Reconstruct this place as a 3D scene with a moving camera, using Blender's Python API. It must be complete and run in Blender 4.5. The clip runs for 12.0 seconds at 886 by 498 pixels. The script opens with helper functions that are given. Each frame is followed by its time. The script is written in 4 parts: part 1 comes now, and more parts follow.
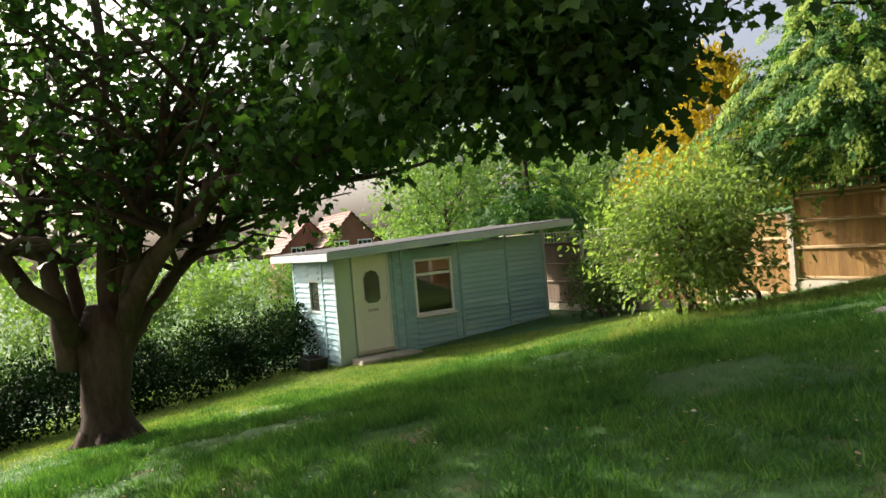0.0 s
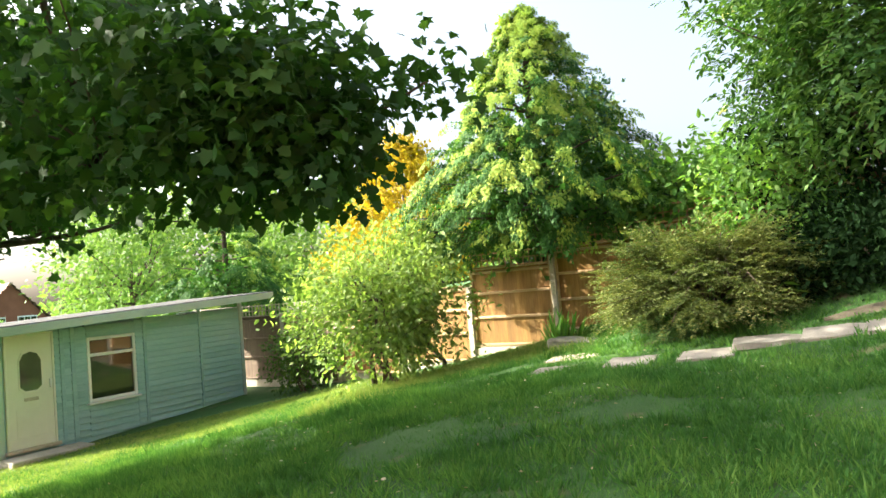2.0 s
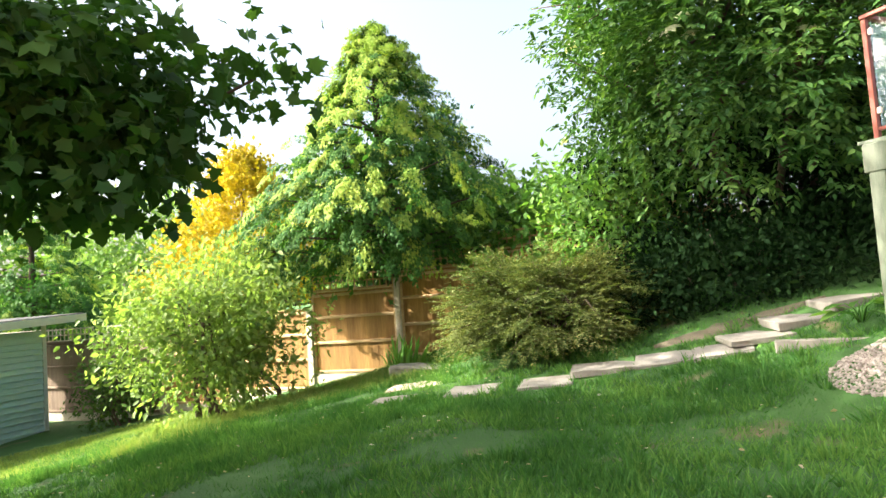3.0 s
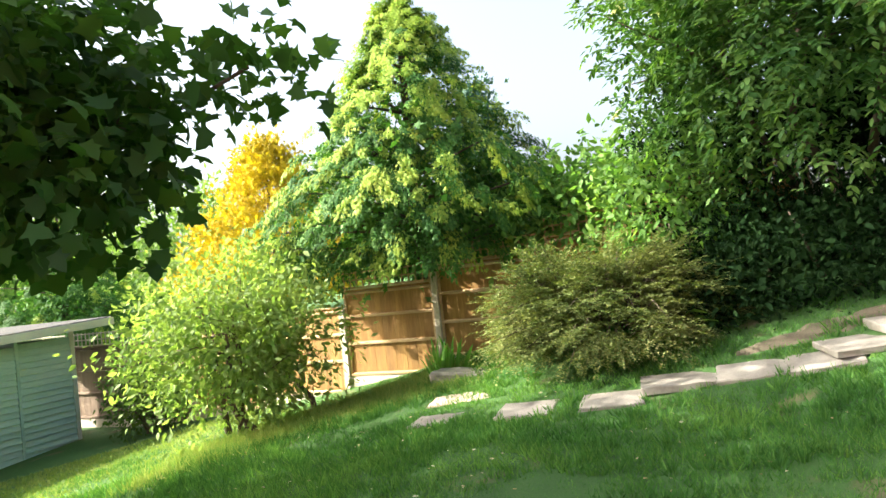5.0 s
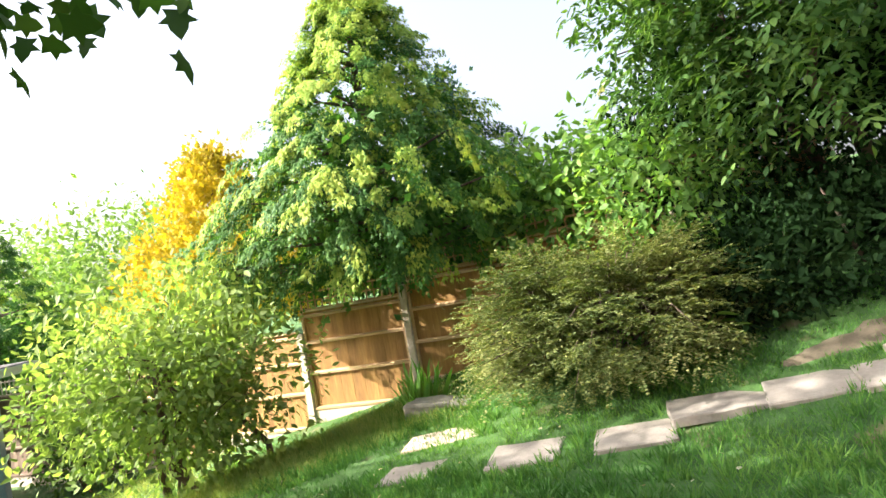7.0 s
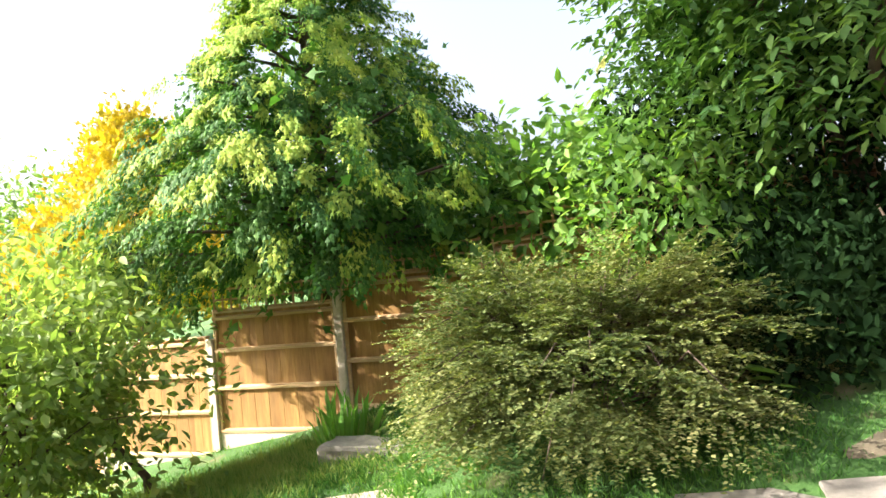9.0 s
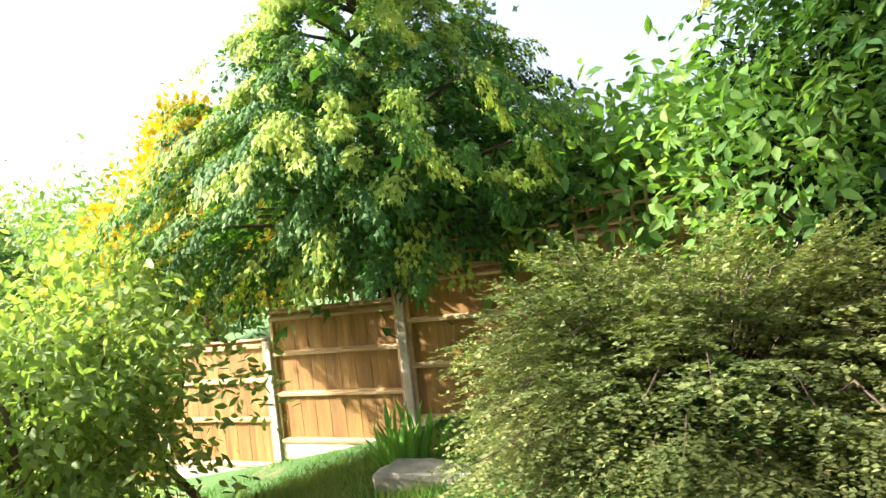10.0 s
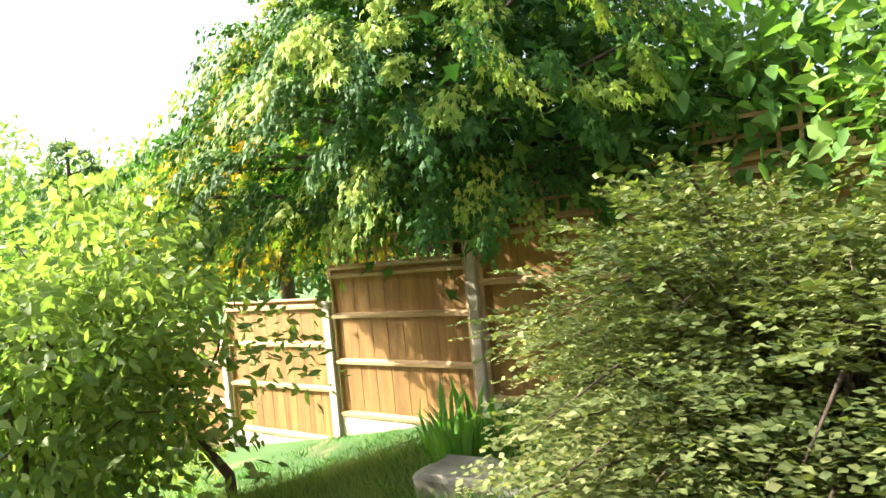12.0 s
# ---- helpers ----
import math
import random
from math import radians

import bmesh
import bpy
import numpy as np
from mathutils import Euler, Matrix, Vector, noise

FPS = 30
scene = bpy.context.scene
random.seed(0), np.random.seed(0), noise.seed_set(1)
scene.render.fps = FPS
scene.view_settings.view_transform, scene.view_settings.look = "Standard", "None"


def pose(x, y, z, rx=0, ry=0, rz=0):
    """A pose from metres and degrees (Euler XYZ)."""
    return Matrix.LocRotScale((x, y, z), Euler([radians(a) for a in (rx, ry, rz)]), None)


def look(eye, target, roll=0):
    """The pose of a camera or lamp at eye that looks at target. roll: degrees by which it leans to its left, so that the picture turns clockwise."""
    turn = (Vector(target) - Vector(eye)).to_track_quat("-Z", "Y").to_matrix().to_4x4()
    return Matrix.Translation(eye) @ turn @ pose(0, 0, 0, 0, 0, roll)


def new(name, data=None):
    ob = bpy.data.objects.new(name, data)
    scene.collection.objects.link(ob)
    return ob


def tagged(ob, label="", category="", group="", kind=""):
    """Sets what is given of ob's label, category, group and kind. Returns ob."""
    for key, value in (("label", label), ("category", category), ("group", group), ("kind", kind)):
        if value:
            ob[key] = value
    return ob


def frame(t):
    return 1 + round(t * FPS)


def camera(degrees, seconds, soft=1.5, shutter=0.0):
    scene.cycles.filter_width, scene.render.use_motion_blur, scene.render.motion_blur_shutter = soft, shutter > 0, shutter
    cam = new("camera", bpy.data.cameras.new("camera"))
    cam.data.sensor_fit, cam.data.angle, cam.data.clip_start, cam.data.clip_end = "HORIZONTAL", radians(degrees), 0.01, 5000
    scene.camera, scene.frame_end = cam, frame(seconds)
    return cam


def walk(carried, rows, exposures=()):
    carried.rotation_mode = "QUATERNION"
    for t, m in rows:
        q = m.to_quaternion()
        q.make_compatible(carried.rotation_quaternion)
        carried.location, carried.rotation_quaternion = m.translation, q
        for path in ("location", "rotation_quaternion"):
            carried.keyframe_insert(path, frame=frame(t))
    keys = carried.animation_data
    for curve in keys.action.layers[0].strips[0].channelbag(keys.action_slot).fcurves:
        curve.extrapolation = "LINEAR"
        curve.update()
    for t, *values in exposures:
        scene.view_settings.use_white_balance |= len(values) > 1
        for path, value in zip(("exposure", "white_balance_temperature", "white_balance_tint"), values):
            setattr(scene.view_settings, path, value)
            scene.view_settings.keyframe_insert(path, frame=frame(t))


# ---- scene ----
cam = camera(66.5, 12.0)
PATH = [
    (0, (0.983, 0.325, 2.351), (0.858, 2.321, 2.318), -4.8),
    (0.5, (0.939, 0.336, 2.311), (1.022, 2.334, 2.272), -5.3),
    (1, (0.926, 0.338, 2.298), (1.134, 2.327, 2.255), -4.9),
    (1.5, (0.966, 0.375, 2.310), (1.430, 2.320, 2.358), -5.0),
    (2, (1.056, 0.382, 2.324), (1.792, 2.238, 2.435), -4.9),
    (2.5, (1.235, 0.545, 2.382), (2.219, 2.280, 2.535), -3.9),
    (3, (1.347, 0.739, 2.344), (2.476, 2.384, 2.485), -4.2),
    (3.5, (1.452, 0.930, 2.424), (2.607, 2.558, 2.557), -6.3),
    (5.5, (1.981, 1.781, 2.694), (3.007, 3.496, 2.760), -6.1),
    (6, (2.180, 2.071, 2.657), (3.299, 3.727, 2.740), -7.5),
    (6.5, (2.328, 2.367, 2.660), (3.563, 3.940, 2.684), -9.3),
    (7, (2.585, 2.669, 2.685), (3.695, 4.330, 2.779), -10.0),
    (9, (3.677, 3.936, 2.724), (4.870, 5.538, 2.816), -5.5),
    (9.5, (4.075, 4.074, 2.716), (5.246, 5.694, 2.787), -7.0),
    (10, (4.330, 4.630, 2.822), (5.313, 6.370, 2.890), -6.9),
    (10.5, (4.558, 4.807, 2.848), (5.649, 6.483, 2.870), -6.1),
    (11, (4.863, 5.016, 2.869), (5.920, 6.714, 2.879), -7.3),
    (11.5, (5.156, 5.307, 2.763), (5.836, 7.188, 2.792), -5.9),
    (12, (5.176, 5.595, 2.673), (5.842, 7.481, 2.677), -5.6),
]
EXPOSURES = [(0.0, 0.82, 6300, 16), (0.7, 1.08, 6300, 12), (1.5, 1.58, 6300, 10), (2.2, 1.95, 6300, 9), (5.5, 1.95, 6300, 10), (7.0, 1.95, 6300, 15), (9.0, 1.97, 6300, 14), (12.0, 2.0, 6300, 10)]
walk(cam, [(t, look(eye, target, roll)) for t, eye, target, roll in PATH], EXPOSURES)

# ---- light ----
SUN_FROM = Vector((-0.86, 0.50, 0.59)).normalized()
world = bpy.data.worlds.new("sky")
scene.world = world
world.use_nodes = True
wn = world.node_tree.nodes
sky = wn.new("ShaderNodeTexSky")
sky.sky_type = "NISHITA"
sky.sun_disc = False
sky.sun_elevation = math.asin(SUN_FROM.z)
sky.sun_rotation = math.atan2(SUN_FROM.x, SUN_FROM.y)
sky.air_density, sky.dust_density, sky.ozone_density = 1.0, 8.0, 0.3
wn["Background"].inputs["Strength"].default_value = 0.15
haze = wn.new("ShaderNodeHueSaturation")  # a milky, hazy sky
haze.inputs["Saturation"].default_value, haze.inputs["Value"].default_value = 0.7, 1.0
world.node_tree.links.new(sky.outputs[0], haze.inputs["Color"])
world.node_tree.links.new(haze.outputs[0], wn["Background"].inputs["Color"])
sun_data = bpy.data.lights.new("sun", "SUN")
sun_data.energy, sun_data.angle, sun_data.color = 5.0, radians(0.55), (1.0, 0.9, 0.77)
sun = new("sun", sun_data)
sun.matrix_world = look(SUN_FROM * 60, (0, 0, 0))

# ---- materials ----


def surface(name, low, high, rough=0.8, grain=9.0, bump=0.3, metal=0.0, stain=1.2, stretch=(1, 1, 1), spread=0.12, spec=0.4):
    """A painted, wooden or mineral surface: two colours mixed by stains and grain, with relief."""
    m = bpy.data.materials.new(name)
    m.use_nodes = True
    n, l = m.node_tree.nodes, m.node_tree.links
    b = n["Principled BSDF"]
    geo = n.new("ShaderNodeTexCoord")
    mp = n.new("ShaderNodeMapping")
    mp.inputs["Scale"].default_value = stretch
    l.new(geo.outputs["Object"], mp.inputs["Vector"])
    inf = n.new("ShaderNodeObjectInfo")
    off = n.new("ShaderNodeVectorMath")
    off.operation = "MULTIPLY_ADD"
    off.inputs[1].default_value = (37, 53, 71)
    cmb = n.new("ShaderNodeCombineXYZ")
    for k in range(3):
        l.new(inf.outputs["Random"], cmb.inputs[k])
    l.new(cmb.outputs[0], off.inputs[0])
    l.new(mp.outputs[0], off.inputs[2])
    big = n.new("ShaderNodeTexNoise")
    big.inputs["Scale"].default_value = stain
    big.inputs["Detail"].default_value = 4
    fine = n.new("ShaderNodeTexNoise")
    fine.inputs["Scale"].default_value = grain
    fine.inputs["Detail"].default_value = 6
    fine.inputs["Roughness"].default_value = 0.65
    l.new(off.outputs[0], big.inputs["Vector"])
    l.new(off.outputs[0], fine.inputs["Vector"])
    add = n.new("ShaderNodeMath")
    add.operation = "MULTIPLY_ADD"
    add.inputs[1].default_value = 0.55
    l.new(big.outputs[0], add.inputs[0])
    half = n.new("ShaderNodeMath")
    half.operation = "MULTIPLY"
    half.inputs[1].default_value = 0.45
    l.new(fine.outputs[0], half.inputs[0])
    l.new(half.outputs[0], add.inputs[2])
    ramp = n.new("ShaderNodeValToRGB")
    ramp.color_ramp.elements[0].position, ramp.color_ramp.elements[1].position = 0.33, 0.67
    ramp.color_ramp.elements[0].color, ramp.color_ramp.elements[1].color = (*low, 1), (*high, 1)
    l.new(add.outputs[0], ramp.inputs[0])
    hsv = n.new("ShaderNodeHueSaturation")
    val = n.new("ShaderNodeMapRange")
    val.inputs["To Min"].default_value, val.inputs["To Max"].default_value = 1 - spread, 1 + spread
    l.new(inf.outputs["Random"], val.inputs["Value"])
    l.new(val.outputs[0], hsv.inputs["Value"])
    l.new(ramp.outputs[0], hsv.inputs["Color"])
    l.new(hsv.outputs[0], b.inputs["Base Color"])
    b.inputs["Roughness"].default_value, b.inputs["Metallic"].default_value = rough, metal
    b.inputs["Specular IOR Level"].default_value = spec
    bp = n.new("ShaderNodeBump")
    bp.inputs["Strength"].default_value, bp.inputs["Distance"].default_value = bump, 0.01
    l.new(fine.outputs[0], bp.inputs["Height"])
    l.new(bp.outputs[0], b.inputs["Normal"])
    return m


def leafy(name, colours, through_light=0.35, rough=0.55, spec=0.16):
    """A leaf: its own shade for each leaf, part of the light passing through it."""
    m = bpy.data.materials.new(name)
    m.use_nodes = True
    n, l = m.node_tree.nodes, m.node_tree.links
    b, out = n["Principled BSDF"], n["Material Output"]
    geo = n.new("ShaderNodeNewGeometry")
    ramp = n.new("ShaderNodeValToRGB")
    while len(ramp.color_ramp.elements) < len(colours):
        ramp.color_ramp.elements.new(0.5)
    for k, c in enumerate(colours):
        ramp.color_ramp.elements[k].position = k / (len(colours) - 1)
        ramp.color_ramp.elements[k].color = (*c, 1)
    big = n.new("ShaderNodeTexNoise")
    big.inputs["Scale"].default_value = 1.3
    big.inputs["Detail"].default_value = 2
    l.new(geo.outputs["Position"], big.inputs["Vector"])
    mix = n.new("ShaderNodeMath")
    mix.operation = "MULTIPLY_ADD"
    mix.inputs[1].default_value = 0.6
    l.new(geo.outputs["Random Per Island"], mix.inputs[0])
    sc = n.new("ShaderNodeMath")
    sc.operation = "MULTIPLY_ADD"
    sc.inputs[1].default_value, sc.inputs[2].default_value = 1.2, -0.4
    l.new(big.outputs[0], sc.inputs[0])
    l.new(sc.outputs[0], mix.inputs[2])
    l.new(mix.outputs[0], ramp.inputs[0])
    l.new(ramp.outputs[0], b.inputs["Base Color"])
    b.inputs["Roughness"].default_value = rough
    b.inputs["Specular IOR Level"].default_value = spec
    tr = n.new("ShaderNodeBsdfTranslucent")
    warm = n.new("ShaderNodeMixRGB")
    warm.blend_type = "MULTIPLY"
    warm.inputs[0].default_value = 1
    warm.inputs[2].default_value = (1.5, 1.6, 0.6, 1)
    l.new(ramp.outputs[0], warm.inputs[1])
    l.new(warm.outputs[0], tr.inputs["Color"])
    sh = n.new("ShaderNodeMixShader")
    sh.inputs[0].default_value = through_light
    l.new(b.outputs[0], sh.inputs[1])
    l.new(tr.outputs[0], sh.inputs[2])
    l.new(sh.outputs[0], out.inputs["Surface"])
    return m


def glassy(name, tint, rough=0.02):
    m = bpy.data.materials.new(name)
    m.use_nodes = True
    b = m.node_tree.nodes["Principled BSDF"]
    b.inputs["Base Color"].default_value = (*tint, 1)
    b.inputs["Roughness"].default_value = rough
    b.inputs["Transmission Weight"].default_value = 1.0
    b.inputs["IOR"].default_value = 1.45
    return m


M_BARK = surface("maple bark", (0.032, 0.024, 0.017), (0.115, 0.09, 0.066), 0.95, 14, 0.8, stain=2.2, stretch=(1, 1, 0.35), spec=0.08)
M_TWIG = surface("twig bark", (0.05, 0.035, 0.025), (0.13, 0.095, 0.07), 0.9, 20, 0.5)
M_TEAL = surface("weathered teal paint", (0.24, 0.42, 0.44), (0.38, 0.57, 0.57), 0.6, 22, 0.25, stain=2.0, stretch=(0.4, 1, 2.0), spread=0.06)
M_SAGE = surface("sage green paint", (0.42, 0.53, 0.46), (0.52, 0.62, 0.53), 0.6, 16, 0.2, spread=0.04)
M_FASCIA = surface("pale weathered fascia paint", (0.36, 0.44, 0.42), (0.54, 0.60, 0.56), 0.65, 18, 0.3, stretch=(0.5, 1, 2), spread=0.03)
M_FELT = surface("roofing felt", (0.035, 0.037, 0.035), (0.075, 0.075, 0.07), 0.95, 60, 0.6)
M_UPVC = surface("cream plastic", (0.72, 0.71, 0.62), (0.80, 0.79, 0.70), 0.35, 6, 0.03, spread=0.02)
M_WHITE = surface("white plastic", (0.76, 0.77, 0.76), (0.84, 0.84, 0.82), 0.3, 6, 0.03, spread=0.02)
M_DARKROOM = surface("dark shed inside", (0.03, 0.03, 0.03), (0.07, 0.065, 0.06), 0.9, 8, 0.2)
M_GLASS = glassy("window glass", (0.9, 0.95, 0.94))
M_FENCE = surface("orange brown fence board", (0.17, 0.088, 0.022), (0.33, 0.19, 0.055), 0.8, 16, 0.45, stain=3.0, stretch=(3.0, 3.0, 0.35), spread=0.16)
M_RAIL = surface("sawn fence rail", (0.34, 0.225, 0.105), (0.54, 0.39, 0.22), 0.8, 16, 0.4, stain=3.0, stretch=(0.35, 3, 3), spread=0.1)
M_FENCE_OLD = surface("grey brown old fence", (0.13, 0.095, 0.065), (0.24, 0.18, 0.125), 0.9, 16, 0.5, stretch=(3, 3, 0.35), spread=0.15)
M_TRELLIS = surface("trellis lath", (0.24, 0.14, 0.06), (0.42, 0.28, 0.14), 0.85, 20, 0.4, spread=0.15)
M_TRELLIS_PALE = surface("pale weathered lath", (0.30, 0.28, 0.23), (0.47, 0.44, 0.37), 0.85, 20, 0.4, spread=0.1)
M_CONCRETE = surface("weathered concrete", (0.36, 0.32, 0.25), (0.58, 0.52, 0.42), 0.9, 24, 0.5, stain=3.0)
M_SLAB = surface("paving slab", (0.18, 0.165, 0.14), (0.32, 0.30, 0.255), 0.9, 26, 0.5, stain=3.2, spread=0.12)
M_SLAB_PINK = surface("pinkish paving slab", (0.38, 0.29, 0.23), (0.56, 0.45, 0.37), 0.9, 26, 0.5, stain=3.2)
M_STONE = surface("mossy stone", (0.13, 0.13, 0.10), (0.34, 0.32, 0.27), 0.95, 12, 0.9, stain=4.0)
M_DECK = surface("green stained deck timber", (0.10, 0.125, 0.09), (0.20, 0.225, 0.165), 0.85, 18, 0.5, stain=2.5, stretch=(2, 2, 0.5))
M_SLEEPER = surface("dark old sleeper", (0.05, 0.045, 0.035), (0.14, 0.12, 0.095), 0.95, 14, 0.7)
M_RUST = surface("reddish brown steel", (0.14, 0.035, 0.025), (0.24, 0.07, 0.045), 0.45, 20, 0.2, metal=0.3)
M_BRICK = surface("red brick", (0.20, 0.075, 0.05), (0.32, 0.13, 0.085), 0.9, 30, 0.3)
M_TILE = surface("brown roof tile", (0.24, 0.15, 0.12), (0.40, 0.28, 0.235), 0.9, 10, 0.3, spread=0.2)
M_PLASTIC = surface("black plastic", (0.015, 0.016, 0.016), (0.03, 0.03, 0.03), 0.4, 10, 0.05)
M_SOIL = surface("dry soil", (0.075, 0.066, 0.042), (0.16, 0.135, 0.09), 0.95, 30, 0.8, stain=3.5)
M_GRAVEL = leafy("gravel stone", [(0.18, 0.15, 0.125), (0.36, 0.315, 0.275), (0.50, 0.455, 0.41)], 0.0, 0.9)

L_MAPLE = leafy("maple leaf", [(0.018, 0.05, 0.013), (0.036, 0.095, 0.02), (0.075, 0.155, 0.028)], 0.34)
L_CONIFER = leafy("conifer spray", [(0.022, 0.075, 0.018), (0.05, 0.14, 0.028), (0.11, 0.22, 0.042)], 0.25, 0.6)
L_CONTIP = leafy("golden conifer tip", [(0.13, 0.25, 0.04), (0.25, 0.36, 0.06), (0.38, 0.44, 0.08)], 0.25, 0.6)
L_GOLD = leafy("yellow conifer spray", [(0.24, 0.20, 0.02), (0.44, 0.33, 0.02), (0.56, 0.42, 0.035)], 0.25, 0.6)
L_BUSH = leafy("pale bush leaf", [(0.08, 0.155, 0.05), (0.19, 0.275, 0.085), (0.34, 0.43, 0.18)], 0.45)
L_COT = leafy("small olive leaf", [(0.05, 0.085, 0.028), (0.15, 0.19, 0.065), (0.34, 0.35, 0.15)], 0.3, 0.6)
L_ELDER = leafy("elder leaf", [(0.028, 0.08, 0.024), (0.065, 0.145, 0.038), (0.15, 0.25, 0.065)], 0.4)
L_SHRUB = leafy("broad shrub leaf", [(0.055, 0.14, 0.035), (0.125, 0.25, 0.06), (0.24, 0.37, 0.10)], 0.45)
L_FAR = leafy("far foliage", [(0.10, 0.19, 0.06), (0.17, 0.28, 0.08), (0.25, 0.36, 0.11)], 0.3)
L_BLUE = leafy("blue green spruce", [(0.04, 0.10, 0.08), (0.08, 0.15, 0.12), (0.13, 0.2, 0.16)], 0.15, 0.6)
L_HEDGE = leafy("hedge leaf", [(0.03, 0.07, 0.018), (0.06, 0.12, 0.026), (0.12, 0.2, 0.035)], 0.3)
# near-black: the deep shade under elder and hedge is put into this colour
L_SHADED_IVY = leafy("ivy leaf with shade in its colour", [(0.006, 0.018, 0.006), (0.012, 0.034, 0.010), (0.026, 0.06, 0.016)], 0.12, 0.7, 0.06)
L_GRASS = leafy("grass blade", [(0.034, 0.105, 0.028), (0.075, 0.19, 0.045), (0.17, 0.31, 0.075)], 0.3, 0.8, 0.05)
L_DRYGRASS = leafy("dry long grass", [(0.10, 0.20, 0.04), (0.20, 0.29, 0.07), (0.38, 0.38, 0.14)], 0.3, 0.6)
L_IRIS = leafy("sword leaf", [(0.06, 0.17, 0.035), (0.12, 0.28, 0.05), (0.19, 0.36, 0.08)], 0.4)
L_FLOWER = leafy("cream flower", [(0.50, 0.50, 0.36), (0.66, 0.64, 0.48), (0.75, 0.73, 0.6)], 0.2, 0.7)
L_LITTER = leafy("fallen leaf", [(0.26, 0.19, 0.09), (0.45, 0.38, 0.22), (0.68, 0.66, 0.55)], 0.1, 0.8)


def lawn_material():
    m = surface("lawn turf", (0.03, 0.088, 0.018), (0.065, 0.15, 0.03), 0.95, 45, 0.9, stain=0.9, spread=0.0)
    n, l = m.node_tree.nodes, m.node_tree.links
    b = n["Principled BSDF"]
    old = b.inputs["Base Color"].links[0].from_socket
    geo = n.new("ShaderNodeNewGeometry")
    worn = n.new("ShaderNodeTexNoise")
    worn.inputs["Scale"].default_value = 1.7
    worn.inputs["Detail"].default_value = 5
    l.new(geo.outputs["Position"], worn.inputs["Vector"])
    ramp = n.new("ShaderNodeValToRGB")
    ramp.color_ramp.elements[0].position, ramp.color_ramp.elements[1].position = 0.60, 0.72
    l.new(worn.outputs[0], ramp.inputs[0])
    mix = n.new("ShaderNodeMixRGB")
    mix.inputs[2].default_value = (0.17, 0.14, 0.075, 1)
    l.new(ramp.outputs[0], mix.inputs[0])
    l.new(old, mix.inputs[1])
    l.new(mix.outputs[0], b.inputs["Base Color"])
    return m


M_LAWN = lawn_material()

# ---- building helpers ----


def part(name, bm, material, parent=None, label=""):
    """Links a bmesh as one mesh object, under a thing or a part where one is given."""
    me = bpy.data.meshes.new(name)
    bm.to_mesh(me)
    bm.free()
    me.materials.append(material)
    ob = new(name, me)
    ob.parent = parent
    return tagged(ob, label)


def thing(name, m, label, category, group="", kind=""):
    ob = new(name)
    ob.matrix_world = m
    return tagged(ob, label, category, group, kind)


def box(x0, y0, z0, x1, y1, z1, bevel=0.006, bm=None):
    """A box with bevelled edges between two corners, as a bmesh."""
    made = bm or bmesh.new()
    m = Matrix.LocRotScale(((x0 + x1) / 2, (y0 + y1) / 2, (z0 + z1) / 2), None, (abs(x1 - x0), abs(y1 - y0), abs(z1 - z0)))
    g = bmesh.ops.create_cube(made, size=1, matrix=m)
    if bevel:
        edges = {e for v in g["verts"] for e in v.link_edges}
        bmesh.ops.bevel(made, geom=list(edges), offset=bevel, segments=1, affect="EDGES", clamp_overlap=True)
    return made


def array_mesh(name, verts, faces, materials, parent=None, slots=None, smooth=False):
    """An object from arrays of corners and faces."""
    me = bpy.data.meshes.new(name)
    verts, faces = np.asarray(verts, np.float32), np.asarray(faces, np.int32)
    k = faces.shape[1]
    me.vertices.add(len(verts))
    me.vertices.foreach_set("co", verts.ravel())
    me.loops.add(faces.size)
    me.loops.foreach_set("vertex_index", faces.ravel())
    me.polygons.add(len(faces))
    me.polygons.foreach_set("loop_start", np.arange(0, faces.size, k, dtype=np.int32))
    me.polygons.foreach_set("loop_total", np.full(len(faces), k, np.int32))
    for m in materials:
        me.materials.append(m)
    if slots is not None:
        me.polygons.foreach_set("material_index", np.asarray(slots, np.int32))
    if smooth:
        me.polygons.foreach_set("use_smooth", np.ones(len(faces), bool))
    me.update(calc_edges=True)
    me.validate()
    ob = new(name, me)
    ob.parent = parent
    return ob


def tube(bm, points, radii, sides=9, wobble=0.0):
    """A tapering limb through points."""
    rings = []
    pts = [Vector(p) for p in points]
    for k, p in enumerate(pts):
        way = (pts[min(k + 1, len(pts) - 1)] - pts[max(k - 1, 0)]).normalized()
        side = way.cross(Vector((0.3, 1, 0.1))).normalized()
        up = way.cross(side)
        ring = []
        for j in range(sides):
            a = 2 * math.pi * j / sides
            r = radii[k] * (1 + wobble * noise.noise(p * 1.7 + Vector((math.cos(a), math.sin(a), k * 0.3))))
            ring.append(bm.verts.new(p + side * r * math.cos(a) + up * r * math.sin(a)))
        rings.append(ring)
    for a, b in zip(rings, rings[1:]):
        for j in range(sides):
            bm.faces.new((a[j], a[(j + 1) % sides], b[(j + 1) % sides], b[j])).smooth = True
    bm.faces.new(rings[-1])
    bm.faces.new(rings[0][::-1])
    return bm


def bend(a, b, n, sag, rnd):
    """Points from a to b along a crooked way."""
    a, b = Vector(a), Vector(b)
    d = (b - a).length
    out = []
    for k in range(n + 1):
        t = k / n
        j = 0 if k in (0, n) else 0.05 * d
        out.append(a.lerp(b, t) + Vector((rnd.uniform(-j, j), rnd.uniform(-j, j), rnd.uniform(-j, j) + sag * math.sin(math.pi * t))))
    return out


